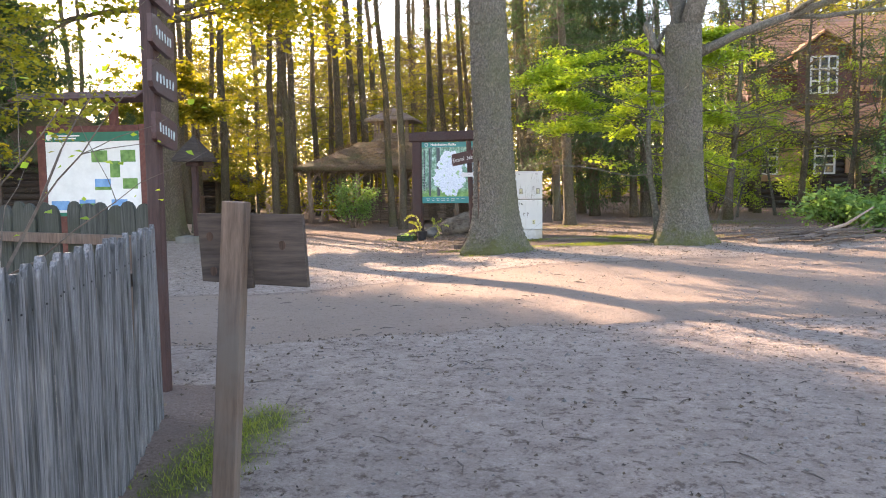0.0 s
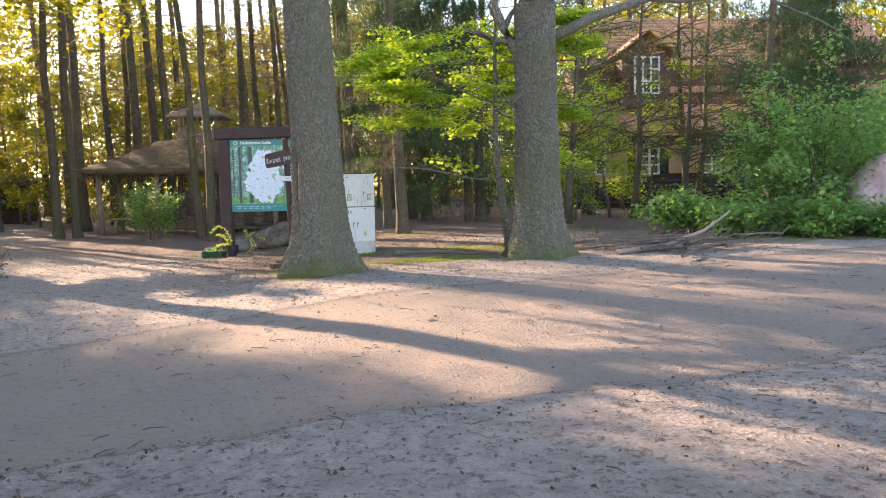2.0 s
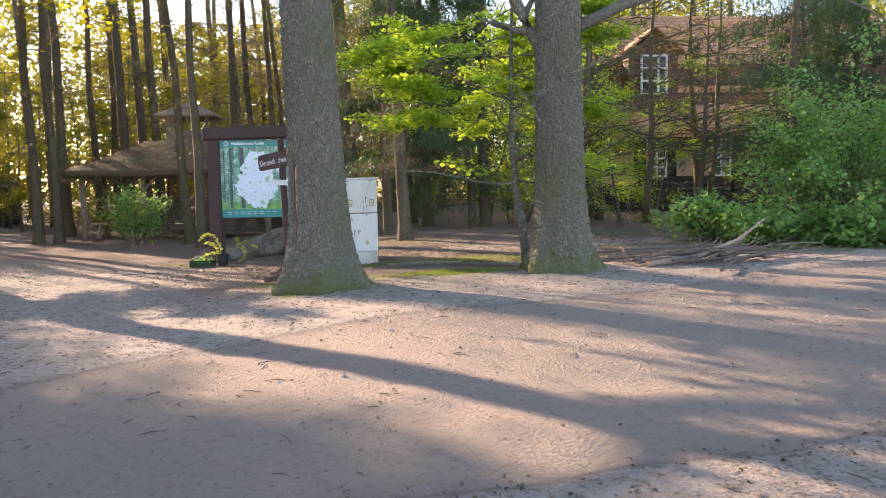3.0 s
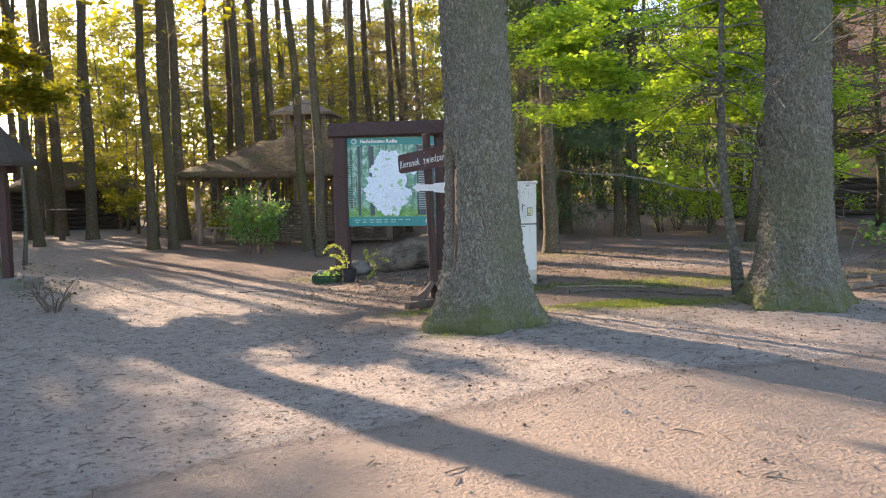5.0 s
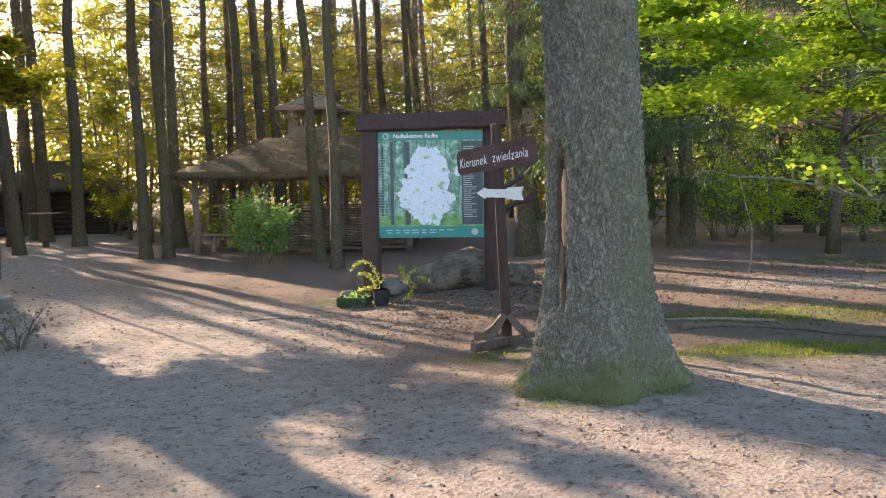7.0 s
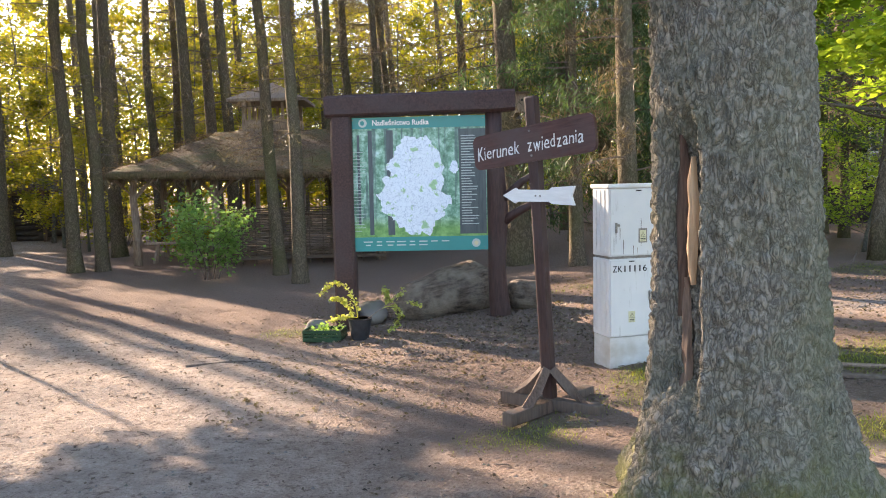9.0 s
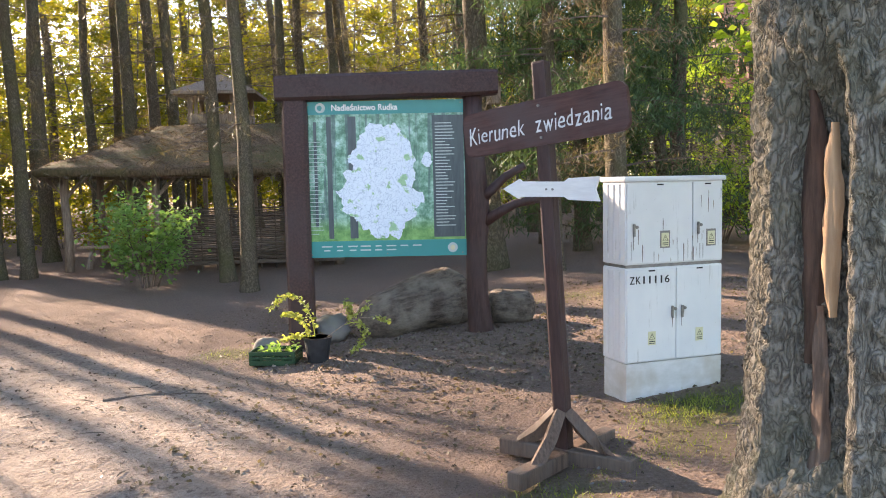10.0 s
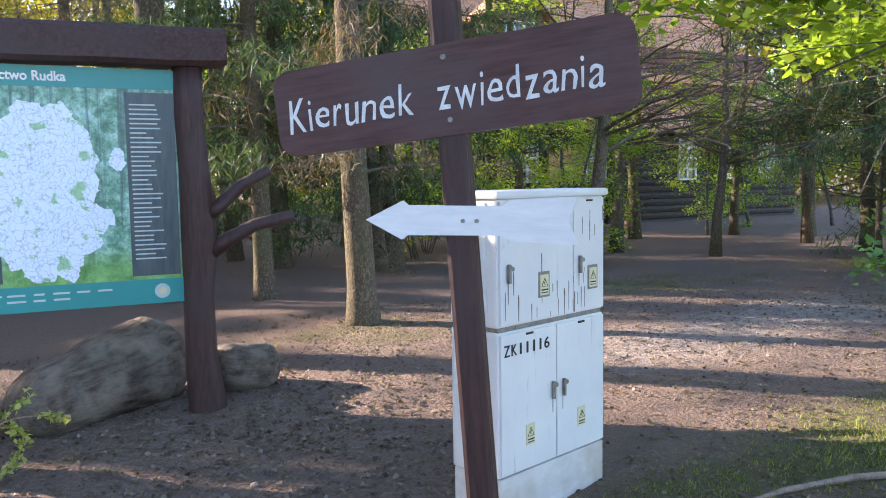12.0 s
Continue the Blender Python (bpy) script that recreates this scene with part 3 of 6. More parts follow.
def leafy(name, meshes, x, y, turn, label, group="", size=1.0):
    t = thing(name, pose(x, y, lie(x, y), 0, 0, turn) @ Matrix.Scale(size, 4), label, "tree", group)
    for nm, me in zip(("trunk", "branchwork", "crown"), meshes):
        part(nm, me, None, t)
    return t


def shrub(name, x, y, w, h, leaves, size, material, seed, label, stems=9, group=""):
    rnd, rng = random.Random(seed), np.random.default_rng(seed)
    t = thing(name, pose(x, y, lie(x, y) - 0.03), label, "bush", group)
    g, tips = Geo(), []
    for k in range(stems):
        a = rnd.uniform(0, 6.283)
        o = rnd.uniform(0, 0.15)
        limb(g, (math.cos(a) * o, math.sin(a) * o, 0), (math.cos(a) * w / h * 0.9, math.sin(a) * w / h * 0.9, 1), h * rnd.uniform(0.6, 0.95), 0.018, rnd, 2, tips, 0.02)
    part("stem", g, M_TWIG, t)
    part("crown", quads_mesh("crown", leaf_quads(tips, (0.13, 0.13, 0.12), leaves, size, rng, 0.5, 0.1), material), material, t)
    return t


big_oak("oak_tree", 0.595, 6.2, 0.352, 3, "old oak with furrowed grey bark, mossy foot and a bark wound", 7.5,
        [(5.2, (-0.8, 0.3, 0.7), 3.5, 0.13), (6.0, (0.7, -0.4, 0.7), 3.5, 0.13), (7.3, (0.2, 0.3, 1), 4.0, 0.2), (6.6, (0.1, 0.9, 0.6), 3.5, 0.12)], (-0.037, 0.0), 1.0, radians(209))
big_oak("oak_tree", 3.98, 6.5, 0.33, 8, "old oak with grey furrowed bark forking above the trunk", 3.9,
        [(3.35, (0.82, -0.1, 0.5), 4.4, 0.095), (2.95, (-0.55, 0.1, 0.85), 1.2, 0.12), (3.75, (-0.25, 0.2, 1), 4.2, 0.22), (3.7, (0.3, 0.1, 1), 4.2, 0.2)], (-0.012, 0.0))
# the darker spruce bark puts this trunk's shade and ivy into its colour
big_oak("oak_tree", -8.85, 12.3, 0.27, 5, "old oak beside a thatched hut, bark darkened for shade and ivy", 8.0,
        # the low limbs and thick crown are added to shade the near track
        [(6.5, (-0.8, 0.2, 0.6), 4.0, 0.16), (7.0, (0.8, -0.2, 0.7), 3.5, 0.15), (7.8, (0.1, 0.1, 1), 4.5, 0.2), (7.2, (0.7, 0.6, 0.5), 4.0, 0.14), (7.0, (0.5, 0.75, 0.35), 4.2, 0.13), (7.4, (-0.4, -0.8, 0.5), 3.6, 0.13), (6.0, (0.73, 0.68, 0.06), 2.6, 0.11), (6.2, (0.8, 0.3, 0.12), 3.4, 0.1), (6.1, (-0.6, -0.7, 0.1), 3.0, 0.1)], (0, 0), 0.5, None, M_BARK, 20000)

SPRUCES = [spruce_mesh(20 + i, 24 + i, 0.17, 13.0 + (i % 2), 2.6 + 0.5 * i, 2.4, 0.9, 1500, 1200) for i in range(3)]
SPRUCES += [spruce_mesh(31, 18, 0.16, 2.2, 1.9, 3.1, 1.6, 16000), spruce_mesh(32, 20, 0.19, 5.0, 2.0, 2.8, 1.3, 6000, 2500)]
SPRUCES_LOW = spruce_mesh(35, 11, 0.13, 0.5, 0.45, 2.3, 1.5, 8000)
SPRUCES += [spruce_mesh(41 + i, 23 + i, 0.17, 13.0, 2.2 + 0.4 * i, 2.8, 1.3, 1500, 4500) for i in range(2)]
TALL = "tall slender spruce with bare trunk and dry lower twigs"
for k, (x, y, s, v) in enumerate((
        (-8.5, 19.7, 0.85, 0), (-8.0, 19.9, 0.8, 1), (-9.0, 23.5, 1.0, 2), (-3.85, 18.3, 0.75, 1), (-3.24, 16.9, 0.75, 2),
        (-9.4, 28.0, 0.9, 0), (-8.8, 28.4, 0.8, 2), (-8.06, 27.6, 1.15, 1), (-7.6, 28.3, 1.15, 0), (-7.05, 28.0, 1.1, 2),
        (-3.5, 25.0, 0.9, 1), (-2.84, 25.4, 0.85, 0), (-2.16, 25.0, 0.8, 2), (-1.85, 26.0, 0.75, 1), (0.34, 25.0, 0.9, 0), (0.85, 17.6, 1.2, 4),
        (-14.6, 24.3, 0.7, 0), (-13.8, 23.4, 0.6, 2), (-17.2, 30.0, 1.0, 1), (-15.5, 30.6, 1.0, 0), (-11.9, 30.0, 1.1, 2), (-13.2, 35.0, 1.1, 1), (-10.5, 36.0, 1.1, 2),
        (-20.5, 34.0, 1.1, 0), (-24.0, 33.0, 1.0, 1), (-6.0, 36.0, 1.1, 1), (-4.6, 33.0, 1.0, 0), (-2.5, 34.0, 1.1, 0), (2.2, 32.0, 1.1, 2), (3.2, 26.0, 1.0, 4), (-16.8, 40.0, 1.2, 2),
        (6.5, 31.0, 1.1, 1), (10.0, 33.0, 1.1, 0), (5.0, 37.0, 1.2, 2))):
    v = 5 + k % 2 if -5 < x < 4 and 20 < y < 30 and v != 4 else v
    spruce("spruce", SPRUCES[v], x, y, k * 77, TALL, "tall spruces of the wood", s)
for k, (x, y, s, v) in enumerate(((2.04, 13.95, 0.8, 4), (4.6, 18.6, 1.0, 3), (3.0, 19.8, 1.0, 3), (1.7, 16.4, 0.8, 3), (11.6, 14.0, 0.85, 3), (15.8, 13.4, 0.9, 3), (13.2, 15.6, 0.8, 3), (15.5, 18.6, 0.9, 3), (8.8, 22.0, 0.8, 3))):
    spruce("spruce", SPRUCES[v], x, y, k * 61 + 20, "spruce with low drooping green branches", "drooping spruces", s)
# added sun blockers, mostly out of view: their crowns shade the near ground
for k, (x, y, s) in enumerate(((-16.3, 15.85, 1.05), (-15.4, 11.5, 0.9), (-13.0, 6.6, 0.8), (-12.0, 2.4, 0.8), (-20.0, 18.5, 1.0), (-22.5, 21.2, 1.0), (-19.0, 13.5, 1.0), (-17.0, 8.5, 1.0), (-22.5, 17.0, 1.1), (-15.0, 1.0, 0.9), (-26.0, 24.0, 1.1), (-18.0, 18.6, 1.0), (-21.0, 22.0, 1.0), (-24.0, 25.0, 1.1), (-17.05, 17.0, 1.05), (-20.6, 20.4, 1.1), (-15.0, 13.2, 1.0))):
    spruce("spruce", SPRUCES[3], x, y, k * 91, "dense dark spruce, added mostly out of view to shade the ground", "dense spruces", s)
for k, (x, y, s) in enumerate(((-12.4, 24.2, 1.1), (-14.6, 26.4, 1.2), (-15.4, 27.2, 1.0), (-12.8, 21.6, 0.9), (-25.0, 33.5, 1.2))):
    spruce("spruce", SPRUCES[k % 3], x, y, k * 53, TALL, "tall spruces of the wood", s)
for k in range(15):
    a, d = radians(60 + k * 3.3), 36 + (k * 7) % 13
    spruce("spruce", SPRUCES[5 + k % 2], math.cos(a) * d, math.sin(a) * d, k * 29, "distant tall spruce among yellow-green foliage", "distant spruces", 1.1)
# the last two, by the kiosk, are added to shade the ground
for x, y, s, k in ((4.2, 18.3, 1.0, 0), (2.6, 21.5, 1.1, 80), (13.6, 14.6, 0.9, 150), (-9.63, 11.93, 0.33, 40), (-10.2, 11.4, 0.34, 200)):
    spruce("spruce", SPRUCES_LOW, x, y, k, "dense young spruce with branches down to the ground", "young spruces", s)

# ---- map board ----
def lettering(text, size, material, parent, m, name="lettering", bold=0.0, shear=0.0, width=None, label=""):
    """Words in the built-in font, as a mesh standing upright and facing -y."""
    cu = bpy.data.curves.new(name, "FONT")
    cu.body, cu.size, cu.extrude, cu.offset, cu.shear, cu.resolution_u = text, size, 0.001, bold, shear, 3
    cu.align_x = "CENTER"
    cu.align_y = "CENTER"
    ob = new(name, cu)
    bpy.context.view_layer.update()
    me = bpy.data.meshes.new_from_object(ob.evaluated_get(bpy.context.evaluated_depsgraph_get()))
    bpy.data.objects.remove(ob)
    xs = [v.co.x for v in me.vertices]
    k = width / (max(xs) - min(xs)) if width else 1.0
    me.transform(Matrix.Rotation(math.pi / 2, 4, "X") @ Matrix.Diagonal((k, 1, 1, 1)))
    me.materials.clear()
    me.materials.append(material)
    return part(name, me, material, parent, label, m=m)


def blob_outline(n, rx, rz, seed, rough=0.12):
    rnd = random.Random(seed)
    out = []
    for i in range(n):
        w = 2 * math.pi * i / n
        k = 1 + rough * (noise.noise(Vector((math.cos(w) * 2, math.sin(w) * 2, seed))) * 1.6 + rnd.uniform(-0.5, 0.5))
        out.append((math.cos(w) * rx * k, math.sin(w) * rz * k))
    return out


def hewn_beam(length, w, d, seed, ends=0.03):
    """A squared, slightly uneven timber along x with worn edges."""
    rnd = random.Random(seed)
    g = Geo()
    n = 14
    prof = [(-0.5, -0.38), (-0.38, -0.5), (0.38, -0.5), (0.5, -0.38), (0.5, 0.38), (0.38, 0.5), (-0.38, 0.5), (-0.5, 0.38)]
    vs, fs = [], []
    for i in range(n):
        x = -length / 2 + length * i / (n - 1)
        k = 1 + ends * noise.noise(Vector((x * 3, seed, 0))) - (0.06 if i in (0, n - 1) else 0)
        o = (0.012 * noise.noise(Vector((x * 2, seed, 5))), 0.012 * noise.noise(Vector((x * 2, seed, 9))))
        vs += [(x, a * d * k + o[0], b * w * k + o[1]) for a, b in prof]
    for i in range(n - 1):
        fs += [(i * 8 + k, i * 8 + (k + 1) % 8, i * 8 + 8 + (k + 1) % 8, i * 8 + 8 + k) for k in range(8)]
    fs += [tuple(range(7, -1, -1)), tuple((n - 1) * 8 + k for k in range(8))]
    return g.add(vs, fs)


def print_material(name):
    m, nt, b = base_material(name, 0.35, 0, 0.5)
    a = noise_tex(nt, coords(nt, (1, 1, 1), False), 9.0, 9.0, 0.75)
    col = ramp(nt, a, [(0.3, (0.03, 0.085, 0.06)), (0.44, (0.09, 0.24, 0.16)), (0.54, (0.24, 0.46, 0.36)), (0.64, (0.5, 0.72, 0.7)), (0.76, (0.72, 0.86, 0.9))])
    stems = noise_tex(nt, coords(nt, (9, 1, 0.35), False), 1.6, 5.0, 0.6)
    col = mix(nt, ramp(nt, stems, [(0.52, (0, 0, 0)), (0.6, (0.75, 0.75, 0.75))]), col, (0.05, 0.1, 0.11))
    tc = nt.nodes.new("ShaderNodeTexCoord")
    sp = nt.nodes.new("ShaderNodeSeparateXYZ")
    nt.links.new(tc.outputs["Object"], sp.inputs[0])
    low = nt.nodes.new("ShaderNodeMapRange")
    low.inputs["From Min"].default_value, low.inputs["From Max"].default_value = 1.2, 1.05
    nt.links.new(sp.outputs["Z"], low.inputs["Value"])
    col = mix(nt, low.outputs[0], col, ramp(nt, a, [(0.35, (0.06, 0.2, 0.05)), (0.65, (0.25, 0.5, 0.16))]))
    nt.links.new(col, b.inputs["Base Color"])
    return m


def map_material(name):
    m, nt, b = base_material(name, 0.35, 0, 0.5)
    vec = coords(nt, (1, 1, 1), False)
    vor = node(nt, "ShaderNodeTexVoronoi", Scale=26.0)
    vor.feature = "DISTANCE_TO_EDGE"
    warp = node(nt, "ShaderNodeTexNoise", Scale=7.0, Detail=4.0)
    nt.links.new(vec, warp.inputs["Vector"])
    nt.links.new(mix(nt, 0.2, vec, warp.outputs["Color"]), vor.inputs["Vector"])
    lines = ramp(nt, vor.outputs["Distance"], [(0.0, (0.42, 0.5, 0.62)), (0.06, (0.78, 0.85, 0.93))])
    tint = ramp(nt, noise_tex(nt, vec, 8.0, 5.0), [(0.58, (0.95, 0.97, 1.0)), (0.62, (0.42, 0.66, 0.36))])
    rough = ramp(nt, noise_tex(nt, vec, 60.0, 3.0), [(0.62, (0, 0, 0)), (0.7, (0.5, 0.5, 0.5))])
    nt.links.new(mix(nt, rough, mix(nt, 1.0, lines, tint, "MULTIPLY"), (0.3, 0.33, 0.3)), b.inputs["Base Color"])
    return m


M_PHOTO, M_MAP = print_material("forest_photo_print"), map_material("pale_district_map_print")
M_TRUNKPRINT = surface("dark_trunk_print", (0.035, 0.055, 0.07), (0.08, 0.11, 0.125), 4.0, (8, 1, 1), 0.35, 0.02, 0.001, spec=0.5)
M_LINES = surface("pale_text_lines", (0.4, 0.5, 0.5), (0.55, 0.62, 0.62), 5.0, rough=0.4, relief=0.02, depth=0.001)


def map_board():
    m = pose(-1.0, 11.86, 0, 0, 0, -3.6)
    t = thing("map_board", m, "large map board in a dark stained timber frame over a boulder", "map board")
    up = Matrix.Rotation(-math.pi / 2, 4, "Y")
    part("post", hewn_beam(2.5, 0.25, 0.24, 4), M_BEAM, t, m=pose(-0.89, 0.02, 1.13) @ up)
    g = Geo()
    g.tube([(0.93, 0.02, -0.25), (0.93, 0.02, 0.05), (0.9, 0.02, 0.4), (0.9, 0.02, 0.8), (0.92, 0.02, 1.2), (0.9, 0.02, 1.7), (0.88, 0.02, 2.1), (0.88, 0.02, 2.4)],
           [0.16, 0.13, 0.11, 0.105, 0.125, 0.105, 0.1, 0.1], 14, True, 0.03, 3)
    part("tree_trunk_post", g, M_BEAM_Z, t, "dark stained natural trunk post with branch stubs", smooth=True)
    for pts, rad in ((((0.93, 0, 1.32), (1.06, -0.06, 1.45), (1.2, -0.1, 1.58), (1.38, -0.18, 1.68)), (0.06, 0.05, 0.042, 0.036)),
                     (((0.95, 0, 1.1), (1.1, -0.05, 1.2), (1.28, -0.1, 1.3), (1.55, -0.16, 1.36)), (0.065, 0.052, 0.046, 0.042))):
        part("branch_stub", Geo().tube(pts, rad, 10, True, 0.05, 2), M_BEAM_Z, t, smooth=True)
    part("top_beam", hewn_beam(2.2, 0.25, 0.27, 9), M_BEAM, t, m=pose(0.03, 0.0, 2.495, 0, -0.8, 0))
    panel = part("panel", Geo().box((0, 0, 1.57), (1.6, 0.02, 1.56), bev=0.004), M_PHOTO, t, "printed forest photo panel")
    part("header_band", Geo().box((0, -0.012, 2.287), (1.598, 0.006, 0.13)), M_TEAL, panel)
    part("footer_band", Geo().box((0, -0.012, 0.872), (1.598, 0.006, 0.165)), M_TEAL, panel)
    for x, w, z0, z1 in ((-0.33, 0.08, 0.98, 2.2), (-0.56, 0.05, 0.98, 2.2), (-0.7, 0.03, 1.1, 2.15), (0.63, 0.31, 0.98, 2.2)):
        part("trunk_print", Geo().box((x, -0.0118, (z0 + z1) / 2), (w, 0.003, z1 - z0)), M_TRUNKPRINT, panel)
    outline = [(-0.13, 0.6), (-0.02, 0.58), (0.02, 0.55), (0.1, 0.6), (0.17, 0.52), (0.2, 0.44), (0.26, 0.42), (0.25, 0.3), (0.29, 0.24), (0.28, 0.1), (0.3, 0.02), (0.24, -0.08),
               (0.36, -0.12), (0.37, -0.2), (0.28, -0.28), (0.3, -0.36), (0.2, -0.42), (0.17, -0.52), (0.12, -0.6), (0.03, -0.55), (-0.08, -0.6), (-0.17, -0.5), (-0.26, -0.46),
               (-0.3, -0.36), (-0.44, -0.3), (-0.4, -0.2), (-0.47, -0.1), (-0.37, -0.02), (-0.4, 0.08), (-0.32, 0.14), (-0.36, 0.24), (-0.28, 0.34), (-0.24, 0.44), (-0.2, 0.5)]
    fine = []
    for i, (x, z) in enumerate(outline):
        nx, nz = outline[(i + 1) % len(outline)]
        for q in range(8):
            ax, az = x + (nx - x) * q / 8, z + (nz - z) * q / 8
            fine.append((ax * 1.04 + 0.035 * noise.noise(Vector((ax * 17, az * 17, 1))) + 0.016 * noise.noise(Vector((ax * 50, az * 50, 3))), az * 0.97 + 0.035 * noise.noise(Vector((ax * 17, az * 17, 7))) + 0.016 * noise.noise(Vector((ax * 50, az * 50, 9)))))
    outline = fine
    part("map_sheet", Geo().prism(outline, 0.003, pose(-0.01, -0.0155, 1.55)), M_MAP, panel, "pale white map outline")
    part("map_inset", Geo().prism([(x * 0.13, z * 0.13) for x, z in outline], 0.003, pose(0.42, -0.0155, 1.76)), M_MAP, panel)
    rnd = random.Random(5)
    for i in range(34):
        w = rnd.uniform(0.1, 0.2)
        part("text_line", Geo().box((0.5 + w / 2, -0.0165, 2.12 - i * 0.031), (w, 0.002, 0.009)), M_LINES, panel)
    for i in range(24):
        w = rnd.uniform(0.08, 0.16)
        part("text_line", Geo().box((-0.77 + w / 2, -0.0165, 1.95 - i * 0.04), (w, 0.002, 0.006)), M_LINES, panel)
    for z, w in ((0.9, 1.16), (0.86, 0.8)):
        for k in range(int(w / 0.13)):
            part("text_line", Geo().box((-0.66 + k * 0.13 + 0.05, -0.0165, z), (rnd.uniform(0.06, 0.11), 0.002, 0.013)), M_LINES, panel)
    for x, z, r, mt in ((-0.64, 2.287, 0.05, M_LINES), (0.66, 0.872, 0.05, M_LINES)):
        part("emblem", Geo().prism([(math.cos(k * 0.349) * r, math.sin(k * 0.349) * r) for k in range(18)], 0.003, pose(x, -0.0165, z)), mt, panel)
    part("emblem_centre", Geo().prism(blob_outline(10, 0.026, 0.028, 4), 0.003, pose(-0.645, -0.0195, 2.287)), M_TEAL, panel)
    part("emblem_centre", Geo().prism(blob_outline(10, 0.026, 0.028, 6), 0.003, pose(0.66, -0.0195, 0.872)), M_YELLOW, panel)
    lettering("Nadle\u015bnictwo Rudka", 0.085, M_ARROW, panel, pose(-0.2, -0.0165, 2.285), bold=0.0022, width=0.66)
    for x in (-0.76, 0.0, 0.76):
        for z in (0.82, 2.32):
            part("screw", Geo().tube([(x, -0.018, z), (x, -0.008, z)], [0.006, 0.006], 8), M_METAL, panel)


map_board()


# ---- direction sign ----
def hand_painted(word, plank, x0, x1, z0, seed):
    """White brush letters, one by one: narrow, leaning, and each a little off the line."""
    rnd = random.Random(seed)
    wide = {"i": 0.42, "r": 0.72, "k": 1.0, "K": 1.15, "w": 1.4, "z": 1.0}
    total = sum(wide.get(c, 1.0) for c in word)
    x = x0
    for c in word:
        w = (x1 - x0) * wide.get(c, 1.0) / total
        tall = 0.135 * (1.08 if c in "Kz" else 1.0) * rnd.uniform(0.94, 1.06)
        m = pose(x + w / 2, -0.0165, z0 + rnd.uniform(-0.003, 0.003) - 0.01) @ pose(0, 0, 0, 0, rnd.uniform(-3.5, 2.5), 0)
        ob = lettering(c, tall, M_BRUSH, plank, m, "letter", 0.0, 0.14, w * (0.62 if c == "i" else 0.84))
        for v in ob.data.vertices:
            p = v.co * 38 + Vector((seed * 3.1 + x * 50, 0, 0))
            v.co.x += 0.0042 * noise.noise(p)
            v.co.z += 0.0045 * noise.noise(p + Vector((7, 0, 3)))
        x += w


def direction_sign():
    bx, by = -0.05, 8.05
    gz = lie(bx, by)
    t = thing("direction_sign", pose(bx, by, gz), "dark brown wooden direction sign on a cross-shaped foot", "signpost")
    top = Vector((-0.1, 0.12, 2.24 - gz))
    ax = top.normalized()
    rot = Matrix.Rotation(radians(-43.2), 4, "Z")
    lean = Vector((0, 0, 1)).rotation_difference(ax).to_matrix().to_4x4()
    post = Geo()
    post.box((0, 0, 1.115), (0.085, 0.075, 2.25), bev=0.014)
    part("post", post, M_BEAM_Z, t, m=lean @ rot)
    along = rot @ Vector((1, 0, 0))
    plank_m = pose(-0.152 - bx, 8.13 - by, 1.843 - gz) @ rot @ pose(0, 0, 0, 0, -6.2, 0)
    out = []
    for cx, cz, a0 in ((0.47, 0.075, 0), (-0.47, 0.075, 90), (-0.47, -0.075, 180), (0.47, -0.075, 270)):
        for k in range(5):
            w = radians(a0 + 22.5 * k)
            out.append((cx + 0.055 * math.cos(w), cz + (0.055 if cx > 0 else 0.05) * math.sin(w)))
    plank = Geo().prism(out, 0.03)
    plank = part("plank", plank, M_PLANK, t, "red-brown plank with white hand-painted words", m=plank_m)
    hand_painted("Kierunek", plank, -0.495, -0.105, -0.006, 3)
    hand_painted("zwiedzania", plank, -0.04, 0.435, -0.004, 8)
    for z in (-0.085, 0.09):
        part("bolt", Geo().tube([(0.0, -0.024, z), (0.0, -0.01, z)], [0.008, 0.008], 8), M_METAL, plank)
    arrow = [(-0.31, 0.0), (-0.2, 0.055), (-0.185, 0.043), (0.09, 0.042), (0.115, 0.06), (0.3, 0.07), (0.275, 0.0), (0.3, -0.062), (0.115, -0.055), (0.09, -0.04), (-0.185, -0.043), (-0.2, -0.056)]
    am = pose(-0.115 - bx, 8.08 - by, 1.475 - gz) @ rot @ pose(0, 0, 0, 0, 0.8, 0)
    arrow = part("arrow", Geo().prism(arrow, 0.02), M_ARROW, t, "white painted wooden arrow", m=am)
    for x in (-0.02, 0.02):
        part("bolt", Geo().tube([(x, -0.016, 0), (x, -0.006, 0)], [0.006, 0.006], 8), M_METAL, arrow)
    for a, ln in ((45, 0.98), (-38, 0.8)):
        part("foot_beam", Geo().box((0, 0, 0.045 + (0.0 if a > 0 else 0.008)), (ln, 0.09, 0.09), bev=0.01), M_RAW_WOOD, t, "weathered brown foot beam", m=pose(0, 0, 0, 0, 0, a))
        for s in (-1, 1):
            d = Vector((math.cos(radians(a)), math.sin(radians(a)), 0)) * s
            g = Geo().tube([d * 0.3 + Vector((0, 0, 0.06)), d * 0.16 + Vector((0, 0, 0.17)), d * 0.03 + Vector((-0.01, 0.01, 0.3))], [0.045, 0.045, 0.04], 4, True)
            part("brace", g, M_RAW_WOOD, t)


direction_sign()


